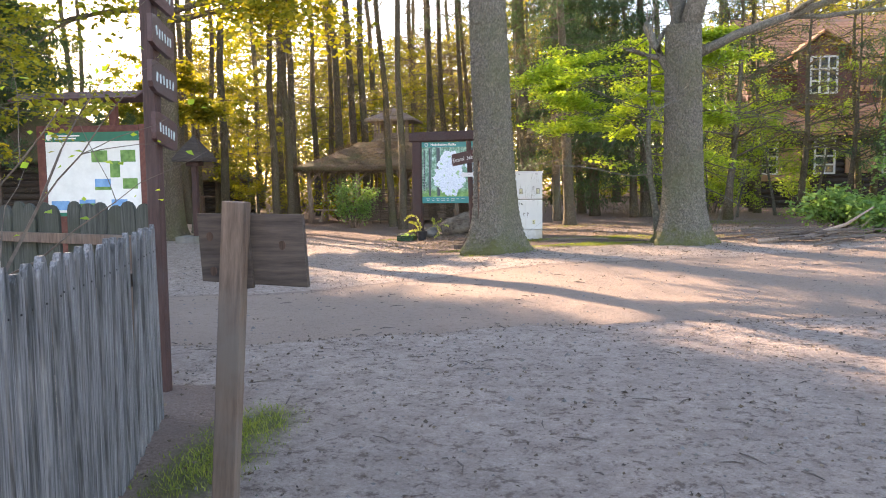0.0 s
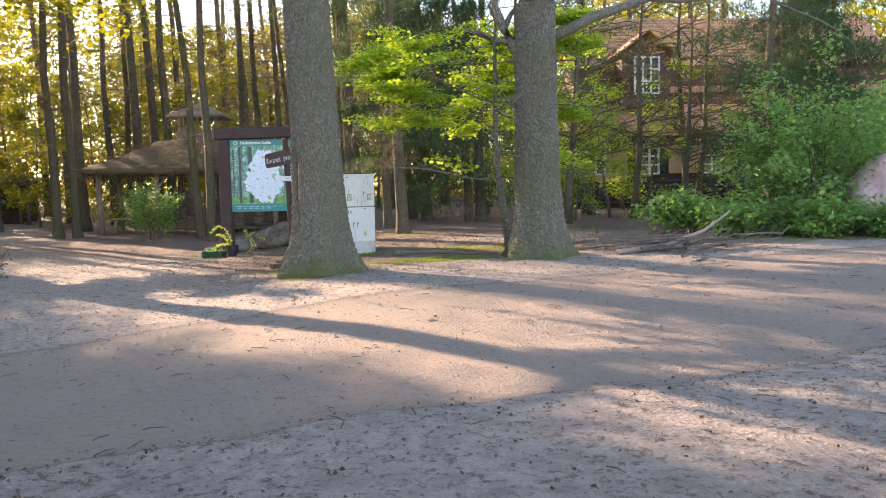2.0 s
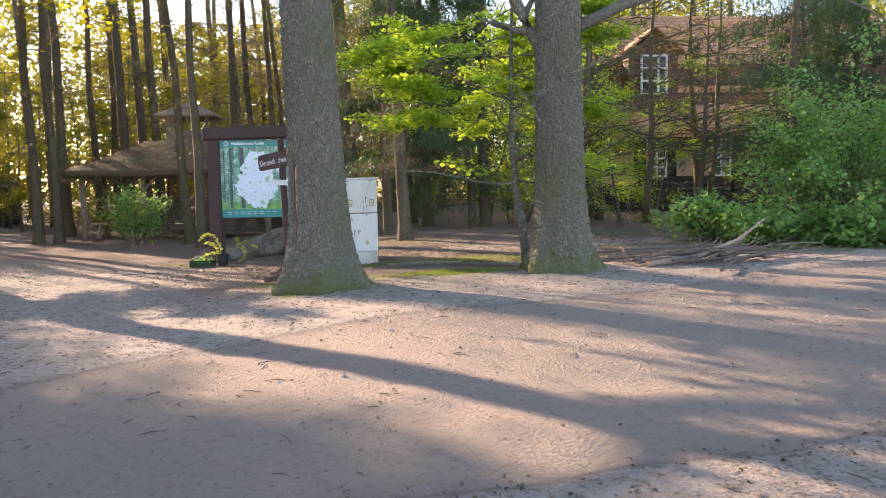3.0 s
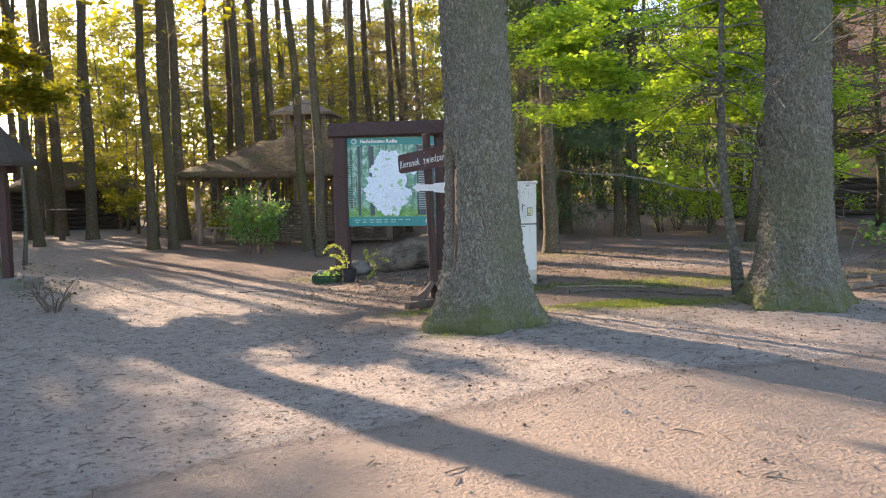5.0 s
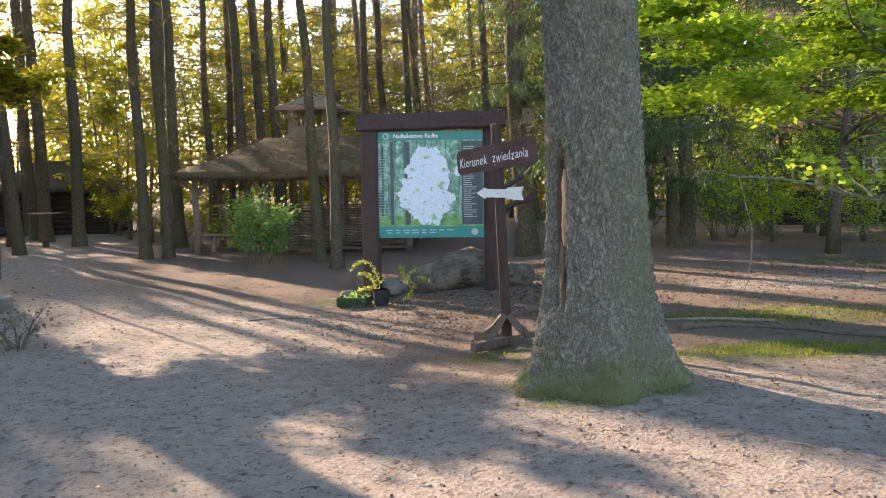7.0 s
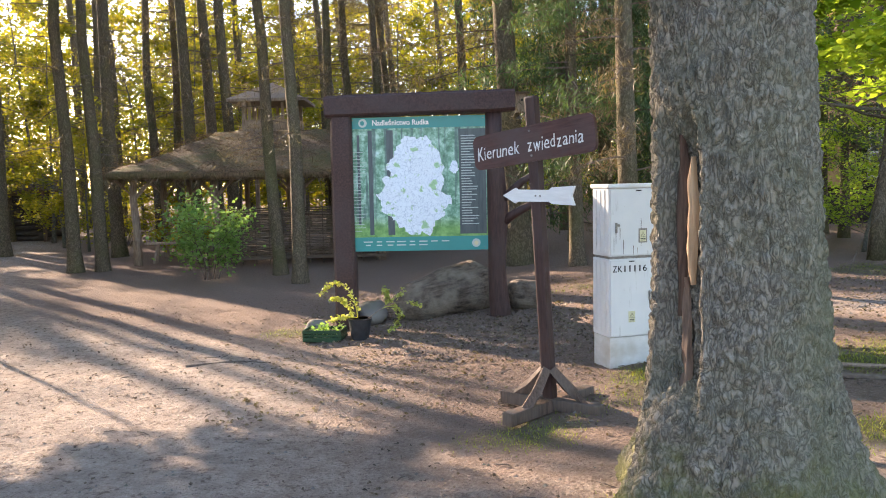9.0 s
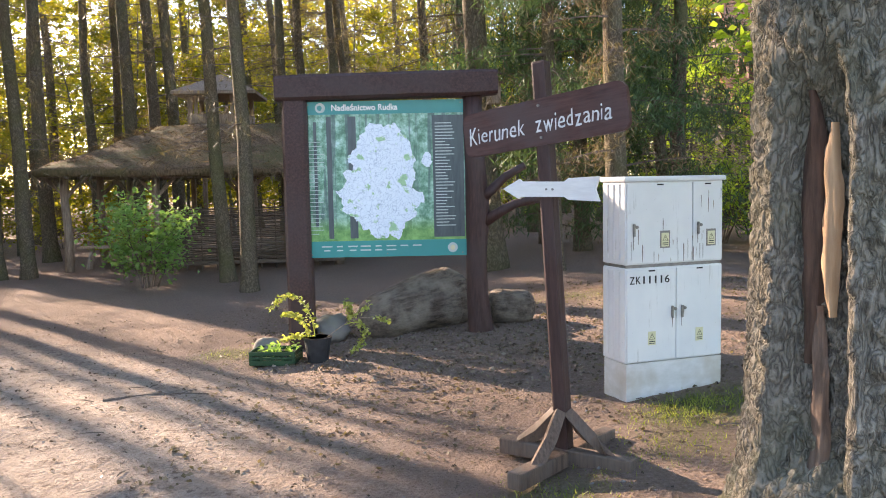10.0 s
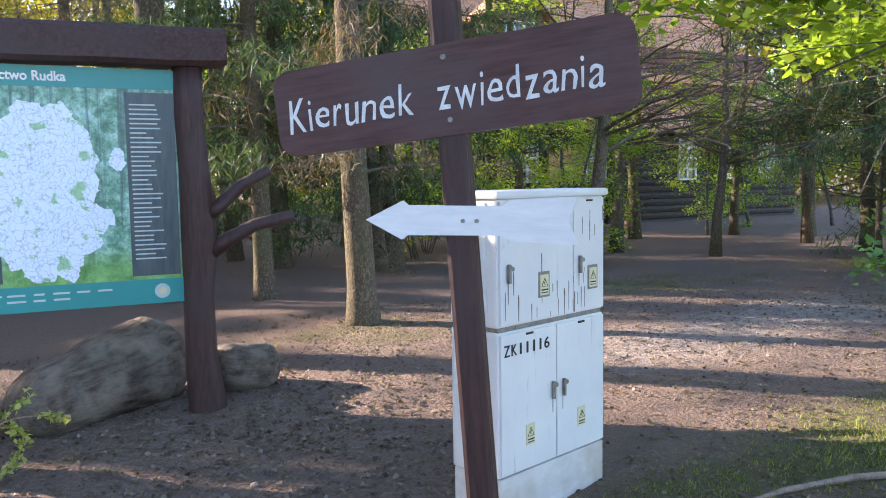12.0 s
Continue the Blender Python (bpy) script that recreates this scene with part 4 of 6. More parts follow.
# ---- cable cabinet ----
def cabinet_material():
    m, nt, b = base_material("grey_white_cabinet_plastic", 0.5, 0, 0.35)
    vec = coords(nt, (1, 1, 1), False)
    streak = noise_tex(nt, coords(nt, (34, 34, 2.0), False), 1.0, 6.0, 0.7)
    blotch = noise_tex(nt, vec, 3.2, 6.0, 0.7)
    f = nt.nodes.new("ShaderNodeMath")
    f.operation = "MULTIPLY"
    nt.links.new(ramp(nt, streak, [(0.57, (0, 0, 0)), (0.7, (1, 1, 1))]), f.inputs[0])
    nt.links.new(ramp(nt, blotch, [(0.5, (0, 0, 0)), (0.66, (0.95, 0.95, 0.95))]), f.inputs[1])
    clean = ramp(nt, noise_tex(nt, vec, 1.4, 4.0), [(0.3, (0.62, 0.63, 0.64)), (0.7, (0.76, 0.76, 0.75))])
    col = mix(nt, f.outputs[0], clean, (0.16, 0.14, 0.11))
    speck = ramp(nt, noise_tex(nt, vec, 45.0, 4.0, 0.7), [(0.66, (0, 0, 0)), (0.74, (0.7, 0.7, 0.7))])
    col = mix(nt, speck, col, (0.25, 0.22, 0.18))
    nt.links.new(col, b.inputs["Base Color"])
    bump(nt, b, blotch, 0.08, 0.003)
    return m


M_CAB = cabinet_material()
M_RUST = surface("pale_rust_run", (0.2, 0.15, 0.11), (0.4, 0.33, 0.27), 12.0, rough=0.9, relief=0.1, depth=0.001)
M_PLINTH = surface("dirty_cabinet_plinth", (0.52, 0.51, 0.49), (0.7, 0.69, 0.68), 5.0, (1, 1, 2), 0.7, 0.3, 0.004, (0.46, 0.41, 0.34), 3.0)


def cable_cabinet():
    t = thing("cable_cabinet", pose(0.6, 9.05, -0.01, 0, 0, 15.3), "dirty white cable cabinet with four doors and black numbers", "electrical cabinet")
    W, D = 0.8, 0.3

    def boxed(name, x0, x1, y0, y1, z0, z1, mt, parent=t, bev=0.006, label=""):
        return part(name, Geo().box(((x0 + x1) / 2, (y0 + y1) / 2, (z0 + z1) / 2), (x1 - x0, y1 - y0, z1 - z0), bev=bev), mt, parent, label)
    boxed("plinth", 0.006, W - 0.006, 0.006, D - 0.006, -0.15, 0.262, M_PLINTH, label="soiled plinth")
    boxed("body", 0.0, W, 0.012, D, 0.264, 0.925, M_CAB, bev=0.012)
    boxed("body", 0.0, W, 0.012, D, 0.945, 1.515, M_CAB, bev=0.012)
    boxed("joint_strip", 0.012, W - 0.012, 0.02, D - 0.01, 0.922, 0.948, M_METAL)
    boxed("lid", -0.016, W + 0.016, -0.012, D + 0.016, 1.513, 1.55, M_CAB, bev=0.014)
    for k in range(3):
        for z0, z1 in ((0.3, 0.9), (0.98, 1.5)):
            boxed("side_rib", -0.007, 0.004, 0.07 + k * 0.075, 0.095 + k * 0.075, z0, z1, M_CAB, bev=0.003)
    for x0, x1, z0, z1, hx in ((0.012, 0.402, 0.275, 0.915, 0.37), (0.41, 0.788, 0.275, 0.915, 0.45), (0.012, 0.535, 0.955, 1.505, 0.06), (0.543, 0.788, 0.955, 1.505, 0.58)):
        door = boxed("door", x0, x1, 0.0, 0.016, z0, z1, M_CAB, bev=0.004)
        zc = z0 + (z1 - z0) * (0.52 if z0 < 0.5 else 0.42)
        h = Geo().box((hx, -0.012, zc), (0.013, 0.018, 0.085), bev=0.004).tube([(hx + 0.025, -0.012, zc + 0.02), (hx + 0.025, 0.002, zc + 0.02)], [0.011, 0.011], 10)
        part("handle", h, M_METAL, door, "grey weathered latch handle")
        boxed("hinge_slot", (x0 + x1) / 2 - 0.025, (x0 + x1) / 2 + 0.025, -0.004, 0.003, z1 - 0.018, z1 - 0.008, M_INK, door, 0.001)
        lx, lz = ((x0 + x1) / 2 + (0.0 if x0 < 0.3 else 0.0), z0 + 0.16) if z0 < 0.5 else (x0 + (0.3 if x0 < 0.3 else 0.15), z0 + 0.16)
        if z0 > 0.5:
            boxed("label_holder", lx - 0.04, lx + 0.04, -0.003, 0.003, lz - 0.06, lz + 0.06, M_METAL, door, 0.001, "rusty label holder")
        lab = boxed("warning_label", lx - 0.03, lx + 0.03, -0.005, 0.002, lz - 0.05, lz + 0.045, M_YELLOW, door, 0.001, "yellow warning label")
        tri = Geo()
        for a, b2 in (((-0.022, -0.01), (0.0, 0.03)), ((0.0, 0.03), (0.022, -0.01)), ((0.022, -0.01), (-0.022, -0.01)), ((0.003, 0.018), (-0.005, 0.004)), ((-0.005, 0.004), (0.004, -0.003))):
            tri.tube([(lx + a[0], -0.006, lz + a[1]), (lx + b2[0], -0.006, lz + b2[1])], [0.0013, 0.0013], 4)
        tri.box((lx, -0.006, lz - 0.025), (0.045, 0.002, 0.006)).box((lx, -0.006, lz - 0.038), (0.045, 0.002, 0.004))
        part("label_print", tri, M_INK, door)
    rnd = random.Random(6)
    runs = [(0.375, 0.5, 0.1), (0.452, 0.5, 0.09), (0.062, 1.05, 0.14), (0.582, 1.08, 0.1)] + [(rnd.uniform(0.03, 0.77), 0.957 + 0.2 * rnd.random() ** 2, 0.02 + 0.13 * rnd.random() ** 2) for k in range(22)] + [(rnd.uniform(0.6, 0.78), rnd.uniform(1.28, 1.4), rnd.uniform(0.03, 0.1)) for k in range(5)]
    for x, z, ln in runs:
        w = rnd.uniform(0.0012, 0.0042)
        part("rust_streak", Geo().prism([(x - w * 0.3, z), (x + w * 0.3, z), (x + w, z + ln * 0.8), (x + w * 0.5, z + ln), (x - w * 0.7, z + ln)], 0.0015, pose(0, -0.0008, 0)), M_TWIG if ln > 0.07 else M_RUST, t, "dark run of rust and dirt")
    for k, c in enumerate("ZK11116"):
        lettering(c, 0.075, M_INK, t, pose(0.05 + k * 0.0467, -0.002, 0.838), "numeral", 0.0005, width=0.012 if c == "1" else 0.038)


cable_cabinet()


# ---- log, boulders, crate and pot under the map board ----
def lumpy(rx, ry, rz, seed, rough=0.12, n=28, m2=14):
    vs, fs = [], []
    for j in range(m2 + 1):
        a = math.pi * j / m2
        for i in range(n):
            w = 2 * math.pi * i / n
            d = Vector((math.sin(a) * math.cos(w), math.sin(a) * math.sin(w), math.cos(a)))
            k = 1 + rough * noise.noise(d * 1.6 + Vector((seed, 0, 0))) * 2 + rough * 0.4 * noise.noise(d * 5 + Vector((0, seed, 0)))
            vs.append((d.x * rx * k, d.y * ry * k, d.z * rz * k))
    for j in range(m2):
        for i in range(n):
            q = (i + 1) % n
            fs.append((j * n + i, (j + 1) * n + i, (j + 1) * n + q, j * n + q))
    return Geo().add(vs, fs)


def carved_log(name, m, length, r0, r1, seed, label, rounded):
    t = thing(name, m, label, "log")
    vs, fs = [], []
    n, rings = 36, 40
    for j in range(rings):
        u = j / (rings - 1)
        x = length * (u - 0.5)
        prof = (r0 + (r1 - r0) * u)
        e = min(u, 1 - u) * length / (r0 * rounded)
        prof *= math.sqrt(max(0.0, 1 - (1 - min(1, e)) ** 2)) if e < 1 else 1
        if abs(u - 0.8) < 0.02:
            prof *= 0.93
        for i in range(n):
            w = 2 * math.pi * i / n
            p = Vector((x * 1.4, math.cos(w) * 0.8, math.sin(w) * 0.8)) + Vector((seed, 0, 0))
            k = 1 + 0.13 * noise.noise(p * 1.6) + 0.05 * noise.noise(p * 5)
            vs.append((x, math.cos(w) * prof * k, math.sin(w) * prof * k))
    for j in range(rings - 1):
        fs += [(j * n + i, j * n + (i + 1) % n, (j + 1) * n + (i + 1) % n, (j + 1) * n + i) for i in range(n)]
    part("log_body", Geo().add(vs, fs), M_LOG, t, smooth=True)


carved_log("log", pose(-0.72, 12.25, lie(-0.7, 12.3) + 0.2, 0, -7, 28), 1.35, 0.24, 0.37, 2, "bleached bare log with a cut groove lying behind the board", 1.3)
carved_log("log", pose(0.3, 12.2, lie(0.3, 12.2) + 0.14, 0, 6, 0), 0.54, 0.2, 0.2, 6, "short rounded log beside the trunk post", 0.8)


def boulder(x, y, r, seed, label, mt=M_STONE, flat=0.7, sink=0.35, group="", name="boulder"):
    ob = new(name, mesh_from("boulder", *(lambda g: (g.v, g.f))(lumpy(r, r * 0.85, r * flat, seed)), mt, True))
    ob.matrix_world = pose(x, y, lie(x, y) + r * flat * (1 - sink), 0, 0, seed * 50)
    tagged(ob, label, "boulder", group)


boulder(-1.62, 12.15, 0.24, 2, "grey mossy boulder behind the potted plant")
boulder(-2.2, 11.62, 0.16, 3, "small grey boulder beside the green crate")


def crate():
    t = thing("plastic_crate", pose(-2.08, 11.33, lie(-2.08, 11.33), 0, 0, -8), "green plastic crate with weeds beside a plant pot", "crate")
    L, W, H = 0.42, 0.3, 0.14
    part("base", Geo().box((0, 0, 0.012), (L, W, 0.018), bev=0.003), M_CRATE, t)
    for s in (-1, 1):
        for nm, c, sz in (("side_panel", (0, s * W / 2, 0), (L, 0.012, 0)), ("end_panel", (s * L / 2, 0, 0), (0.012, W, 0))):
            g = Geo()
            for z, h in ((0.03, 0.045), (0.075, 0.02), (0.118, 0.035)):
                g.box((c[0], c[1], z), (sz[0], sz[1], h), bev=0.003)
            for k in range(-2, 3):
                g.box((c[0] + (k * L * 0.24 if sz[0] > 0.1 else 0), c[1] + (k * W * 0.24 if sz[1] > 0.1 else 0), 0.07), (0.02 if sz[0] > 0.1 else 0.014, 0.02 if sz[1] > 0.1 else 0.014, 0.12))
            part(nm, g, M_CRATE, t)
    rng = np.random.default_rng(4)
    pts = [(x, y, 0.12) for x in np.linspace(-0.15, 0.15, 5) for y in (-0.08, 0, 0.08)]
    part("weed_tuft", quads_mesh("weed_tuft", leaf_quads(pts, (0.04, 0.04, 0.03), 90, 0.05, rng, 0.7, -0.3), M_LEAF_D), M_LEAF_D, t)


def potted_plant():
    t = thing("potted_plant", pose(-1.68, 11.25, lie(-1.68, 11.25)), "black pot with arching yellow-green leafy stems", "potted plant")
    g = Geo()
    g.tube([(0, 0, 0), (0, 0, 0.2), (0, 0, 0.235), (0, 0, 0.235), (0, 0, 0.19)], [0.095, 0.125, 0.135, 0.118, 0.112], 22, True)
    part("pot", g, M_POT, t, smooth=False)
    part("soil", Geo().tube([(0, 0, 0.17), (0, 0, 0.195)], [0.11, 0.108], 18), M_ROT, t)
    rng = np.random.default_rng(9)
    arcs = (((-0.02, 0.2), (-0.03, 0.58), (-0.25, 0.8), (-0.44, 0.48)), ((-0.05, 0.2), (-0.12, 0.4), (-0.2, 0.52), (-0.32, 0.43)), ((0.05, 0.2), (0.2, 0.32), (0.36, 0.4), (0.52, 0.54)),
            ((0.25, 0.34), (0.48, 0.42), (0.52, 0.24), (0.3, 0.03)), ((0.3, 0.37), (0.33, 0.44), (0.3, 0.5), (0.26, 0.57)), ((0.32, 0.38), (0.45, 0.42), (0.55, 0.4), (0.7, 0.36)), ((-0.05, 0.2), (-0.14, 0.27), (-0.22, 0.26), (-0.34, 0.2)))
    for n, (a, b, c, d) in enumerate(arcs):
        pts = []
        for k in range(9):
            u = k / 8
            x, z = ((1 - u) ** 3 * a[q] + 3 * u * (1 - u) ** 2 * b[q] + 3 * u * u * (1 - u) * c[q] + u ** 3 * d[q] for q in (0, 1))
            pts.append(Vector((x, -0.04 * math.sin(u * 2 + n) * u, z)))
        st = part("stem", Geo().tube(pts, [0.006 - 0.0005 * k for k in range(9)], 5), M_POLE if n in (2, 5) else M_FERN, t)
        dense = [pts[i].lerp(pts[i + 1], q) for i in range(5 if n in (2, 5) else 1, 8) for q in (0, 0.33, 0.66)]
        part("leaf_spray", quads_mesh("leaf_spray", leaf_quads(dense, (0.02, 0.02, 0.012), 40 if n in (2, 5) else 110, 0.045, rng, 0.6, 0.2), M_FERN), M_FERN, st)


crate()
potted_plant()

# ---- picket fence, pole and boards by the gate ----
def picket_mesh(w, h, seed, round_top, wood):
    rnd = random.Random(seed)
    if round_top:
        top = [(math.cos(radians(a)) * w / 2, h - w / 2 + math.sin(radians(a)) * w / 2) for a in range(0, 181, 30)]
    else:
        top = [(w / 2, h - 0.05), (w * 0.4, h - 0.02), (w * 0.15, h), (-w * 0.2, h), (-w * 0.42, h - 0.022), (-w / 2, h - 0.055)]
    k = rnd.uniform(0.85, 1.0)
    out = [(-w / 2 * k, -0.05), (w / 2 * k, -0.05), (w / 2, h * 0.5)] + top + [(-w / 2, h * 0.5)]
    g = Geo().prism(out, 0.022)
    return mesh_from("picket", g.v, g.f, wood)


def fence(name, x0, y0, x1, y1, step, w, h, round_top, label, group_seed, wood=M_GREY_WOOD):
    ln = math.hypot(x1 - x0, y1 - y0)
    ang = math.degrees(math.atan2(y1 - y0, x1 - x0))
    t = thing(name, pose(x0, y0, 0, 0, 0, ang), label, "fence")
    meshes = [picket_mesh(w * k, h + dh, i, round_top, wood) for i, (k, dh) in enumerate(((1, 0), (0.94, 0.015), (1.04, -0.012), (0.98, 0.008)))]
    rnd = random.Random(group_seed)
    nail = mesh_from("nail", *(lambda g: (g.v, g.f))(Geo().tube([(0, -0.002, 0), (0, 0.004, 0)], [0.004, 0.004], 6)), M_INK)
    n = int(ln / step)
    for i in range(n):
        px = i * step + rnd.uniform(-0.004, 0.004)
        wx, wy = x0 + (x1 - x0) * px / ln, y0 + (y1 - y0) * px / ln
        pk = part("picket", meshes[i % 4], None, t, m=pose(px, rnd.uniform(-0.008, 0.008), lie(wx, wy) + 0.02, rnd.uniform(-0.8, 0.8), rnd.uniform(-1.2, 1.2), rnd.uniform(-3, 3)))
        part("nail", nail, None, pk, m=pose(0, -0.0125, h - 0.13))
    for z in (0.25, h - 0.25):
        part("rail", Geo().box((ln / 2, 0.045, z), (ln, 0.04, 0.07), bev=0.005), M_RAW_WOOD, t)
    for k in range(int(ln / 1.8) + 1):
        part("fence_post", Geo().box((min(ln - 0.05, 0.05 + k * 1.8), 0.11, 0.45), (0.08, 0.08, 1.1), bev=0.008), M_RAW_WOOD, t)


fence("picket_fence", 0.98, -9.0, -0.64, -4.2, 0.1, 0.076, 1.1, False, "weathered grey picket fence beside the sandy path", 3)
fence("picket_fence", -0.95, -3.75, -4.8, -2.3, 0.15, 0.14, 1.22, True, "dark weathered fence with round-topped pickets", 5, M_DARK_PICKET)


def sign_pole():
    t = thing("sign_pole", pose(-0.886, -3.735, lie(-0.886, -3.735)), "brown post with stacked wooden name plates", "signpost")
    part("post", Geo().box((0, 0, 1.5), (0.085, 0.085, 3.2), bev=0.012), M_BEAM_Z, t)
    for i, z in enumerate((1.7, 2.02, 2.3, 2.58, 2.86)):
        out = blob_outline(20, 0.33, 0.105, 11 + i, 0.1)
        out = [(max(-0.31, min(0.31, x * 1.15)), max(-0.095, min(0.095, z2 * 1.3))) for x, z2 in out]
        pm = pose(0.05, 0.06, z, 0, 0, 105 - 2 * (i % 2)) @ pose(0, 0, 0, 0, 4 - i, 0)
        pl = part("name_plate", Geo().prism(out, 0.03), M_PLANK, t, "brown carved plate with white letters", m=pm)
        rnd = random.Random(i)
        for k in range(6):
            part("letter_bar", Geo().box((-0.2 + k * 0.078, -0.017, rnd.uniform(-0.005, 0.005)), (rnd.uniform(0.018, 0.03), 0.004, 0.055), Matrix.Rotation(radians(rnd.uniform(-25, 25)), 3, "Y")), M_LINES, pl)


sign_pole()


def info_board():
    t = thing("info_board", pose(-5.4, 2.92, lie(-5.4, 2.9)), "white information board in a red-brown frame with a little roof", "notice board")
    for x in (-0.53, 0.35):
        part("upright", Geo().box((x, 0.06, 1.4), (0.11, 0.1, 2.9), bev=0.01), M_RED, t)
    for x in (-0.83, 0.86):
        part("frame_side", Geo().box((x, 0, 1.68), (0.13, 0.07, 1.5), bev=0.01), M_RED, t)
    part("frame_top", Geo().box((0.015, 0, 2.37), (1.55, 0.068, 0.1), bev=0.01), M_RED, t)
    part("frame_bottom", Geo().box((0.015, 0, 0.99), (1.55, 0.068, 0.09), bev=0.01), M_RED, t)
    for s in (-1, 1):
        part("roof_board", Geo().box((-0.14, -0.14 * s, 2.86), (2.05, 0.32, 0.03), Matrix.Rotation(radians(24 * s), 3, "X"), 0.005), M_PLANK, t, "purplish stained roof board")
    p = part("panel", Geo().box((0.015, -0.012, 1.675), (1.55, 0.02, 1.29)), M_WHITE, t, "white printed panel")
    part("header_band", Geo().box((0.015, -0.025, 2.25), (1.548, 0.006, 0.14)), M_DARK_GREEN, p)
    part("footer_band", Geo().box((0.015, -0.025, 1.06), (1.548, 0.006, 0.06)), M_DARK_GREEN, p)
    part("emblem", Geo().prism(blob_outline(16, 0.05, 0.05, 1, 0.01), 0.004, pose(-0.69, -0.03, 2.25)), M_WHITE, p)
    for z, w in ((2.27, 0.42), (2.23, 0.36)):
        part("text_line", Geo().box((-0.6 + w / 2, -0.03, z), (w, 0.004, 0.02)), M_WHITE, p)
    blue = surface("blue_photo_print", (0.08, 0.2, 0.42), (0.2, 0.4, 0.65), 5.0, rough=0.4, relief=0.02, depth=0.001)
    green = surface("green_photo_print", (0.05, 0.14, 0.03), (0.2, 0.36, 0.1), 9.0, rough=0.4, relief=0.02, depth=0.001)
    for x, z, w, h, mt in ((0.13, 1.95, 0.26, 0.18, green), (0.6, 1.95, 0.24, 0.18, green), (0.38, 1.75, 0.16, 0.25, green), (0.17, 1.52, 0.26, 0.17, blue), (0.62, 1.53, 0.24, 0.16, green),
                           (-0.1, 1.2, 0.26, 0.18, green), (0.43, 1.2, 0.26, 0.18, blue), (-0.55, 1.2, 0.3, 0.14, blue), (0.17, 1.46, 0.26, 0.05, green), (-0.1, 1.26, 0.26, 0.06, blue)):
        part("photo", Geo().box((x, -0.026 - (0.003 if h < 0.07 else 0), z), (w, 0.006, h)), mt, p)


info_board()


def small_sign():
    t = thing("small_sign", pose(0.53, -6.02, lie(0.56, -6.02)), "small wooden sign seen from behind on a square post", "sign")
    part("post", Geo().box((0, 0, 0.6), (0.082, 0.06, 1.4), bev=0.006), M_RAW_WOOD, t, m=pose(-0.02, 0, 0, 0, 4.2, 0))
    b = part("board", Geo().prism([(-0.185, 0.13), (0.19, 0.125), (0.205, -0.125), (-0.172, -0.105)], 0.03), M_SIGNBACK, t, "dark brown board back", m=pose(0.1, 0.05, 1.125))
    part("batten", Geo().box((0.045, 0.028, 0.0), (0.09, 0.02, 0.25), Matrix.Rotation(radians(-4), 3, "Y"), 0.004), M_SIGNBACK, t, m=pose(0.02, 0, 1.12))
    for x, z in ((-0.14, 0.05), (-0.13, -0.07), (0.12, 0.02)):
        part("knot", Geo().prism(blob_outline(10, 0.013, 0.016, 3), 0.002, pose(x, -0.0155, z)), M_ROT, b)


small_sign()


# ---- thatched gazebo ----
M_STRAW = leaf_material("brown_straw", (0.06, 0.04, 0.026), (0.3, 0.2, 0.12), 0.15, 0.9)

def hip_roof(x0, x1, y0, y1, z0, z1, inset, seed, droop=0.25):
    """A sagging thatched hip roof with a ragged edge, as a closed thick sheet."""
    n, m2 = 44, 12
    vs, fs = [], []
    cx, cy = (x0 + x1) / 2, (y0 + y1) / 2
    for layer in (0, 1):
        for j in range(m2 + 1):
            u = j / m2
            for i in range(n):
                w = 2 * math.pi * i / n
                c, s = math.cos(w), math.sin(w)
                k = 1 / max(abs(c), abs(s)) ** 0.75
                ex, ey = c * k * (x1 - x0) / 2, s * k * (y1 - y0) / 2
                rx, ry = ex * (inset + (1 - inset) * u), ey * (0.06 + 0.94 * u)
                z = z1 + (z0 - z1) * (u ** 0.9)
                z += 0.07 * noise.noise(Vector((rx * 1.2, ry * 1.2, seed))) + 0.03 * noise.noise(Vector((rx * 4, ry * 4, seed)))
                e = 0.05 * noise.noise(Vector((c * 6, s * 6, seed))) * u
                vs.append((cx + rx * (1 + e), cy + ry * (1 + e), z - layer * 0.13))
    L = (m2 + 1) * n
    for j in range(m2):
        for i in range(n):
            q = (i + 1) % n
            fs.append((j * n + i, (j + 1) * n + i, (j + 1) * n + q, j * n + q))
            fs.append((L + j * n + i, L + j * n + q, L + (j + 1) * n + q, L + (j + 1) * n + i))
    for i in range(n):
        q = (i + 1) % n
        fs.append((m2 * n + i, L + m2 * n + i, L + m2 * n + q, m2 * n + q))
    fs.append(tuple(range(n)))
    return Geo().add(vs, fs)


def straw_fringe(x0, x1, y0, y1, z, seed, count=900):
    rng = np.random.default_rng(seed)
    pts = []
    for k in range(120):
        u = k / 119
        pts += [(x0 + (x1 - x0) * u, y0, z), (x0 + (x1 - x0) * u, y1, z), (x0, y0 + (y1 - y0) * u, z), (x1, y0 + (y1 - y0) * u, z)]
    return quads_mesh("straw_fringe", leaf_quads(pts, (0.1, 0.1, 0.05), count, 0.3, rng, 0.3, 0.8, 0.12), M_NEEDLE_B)


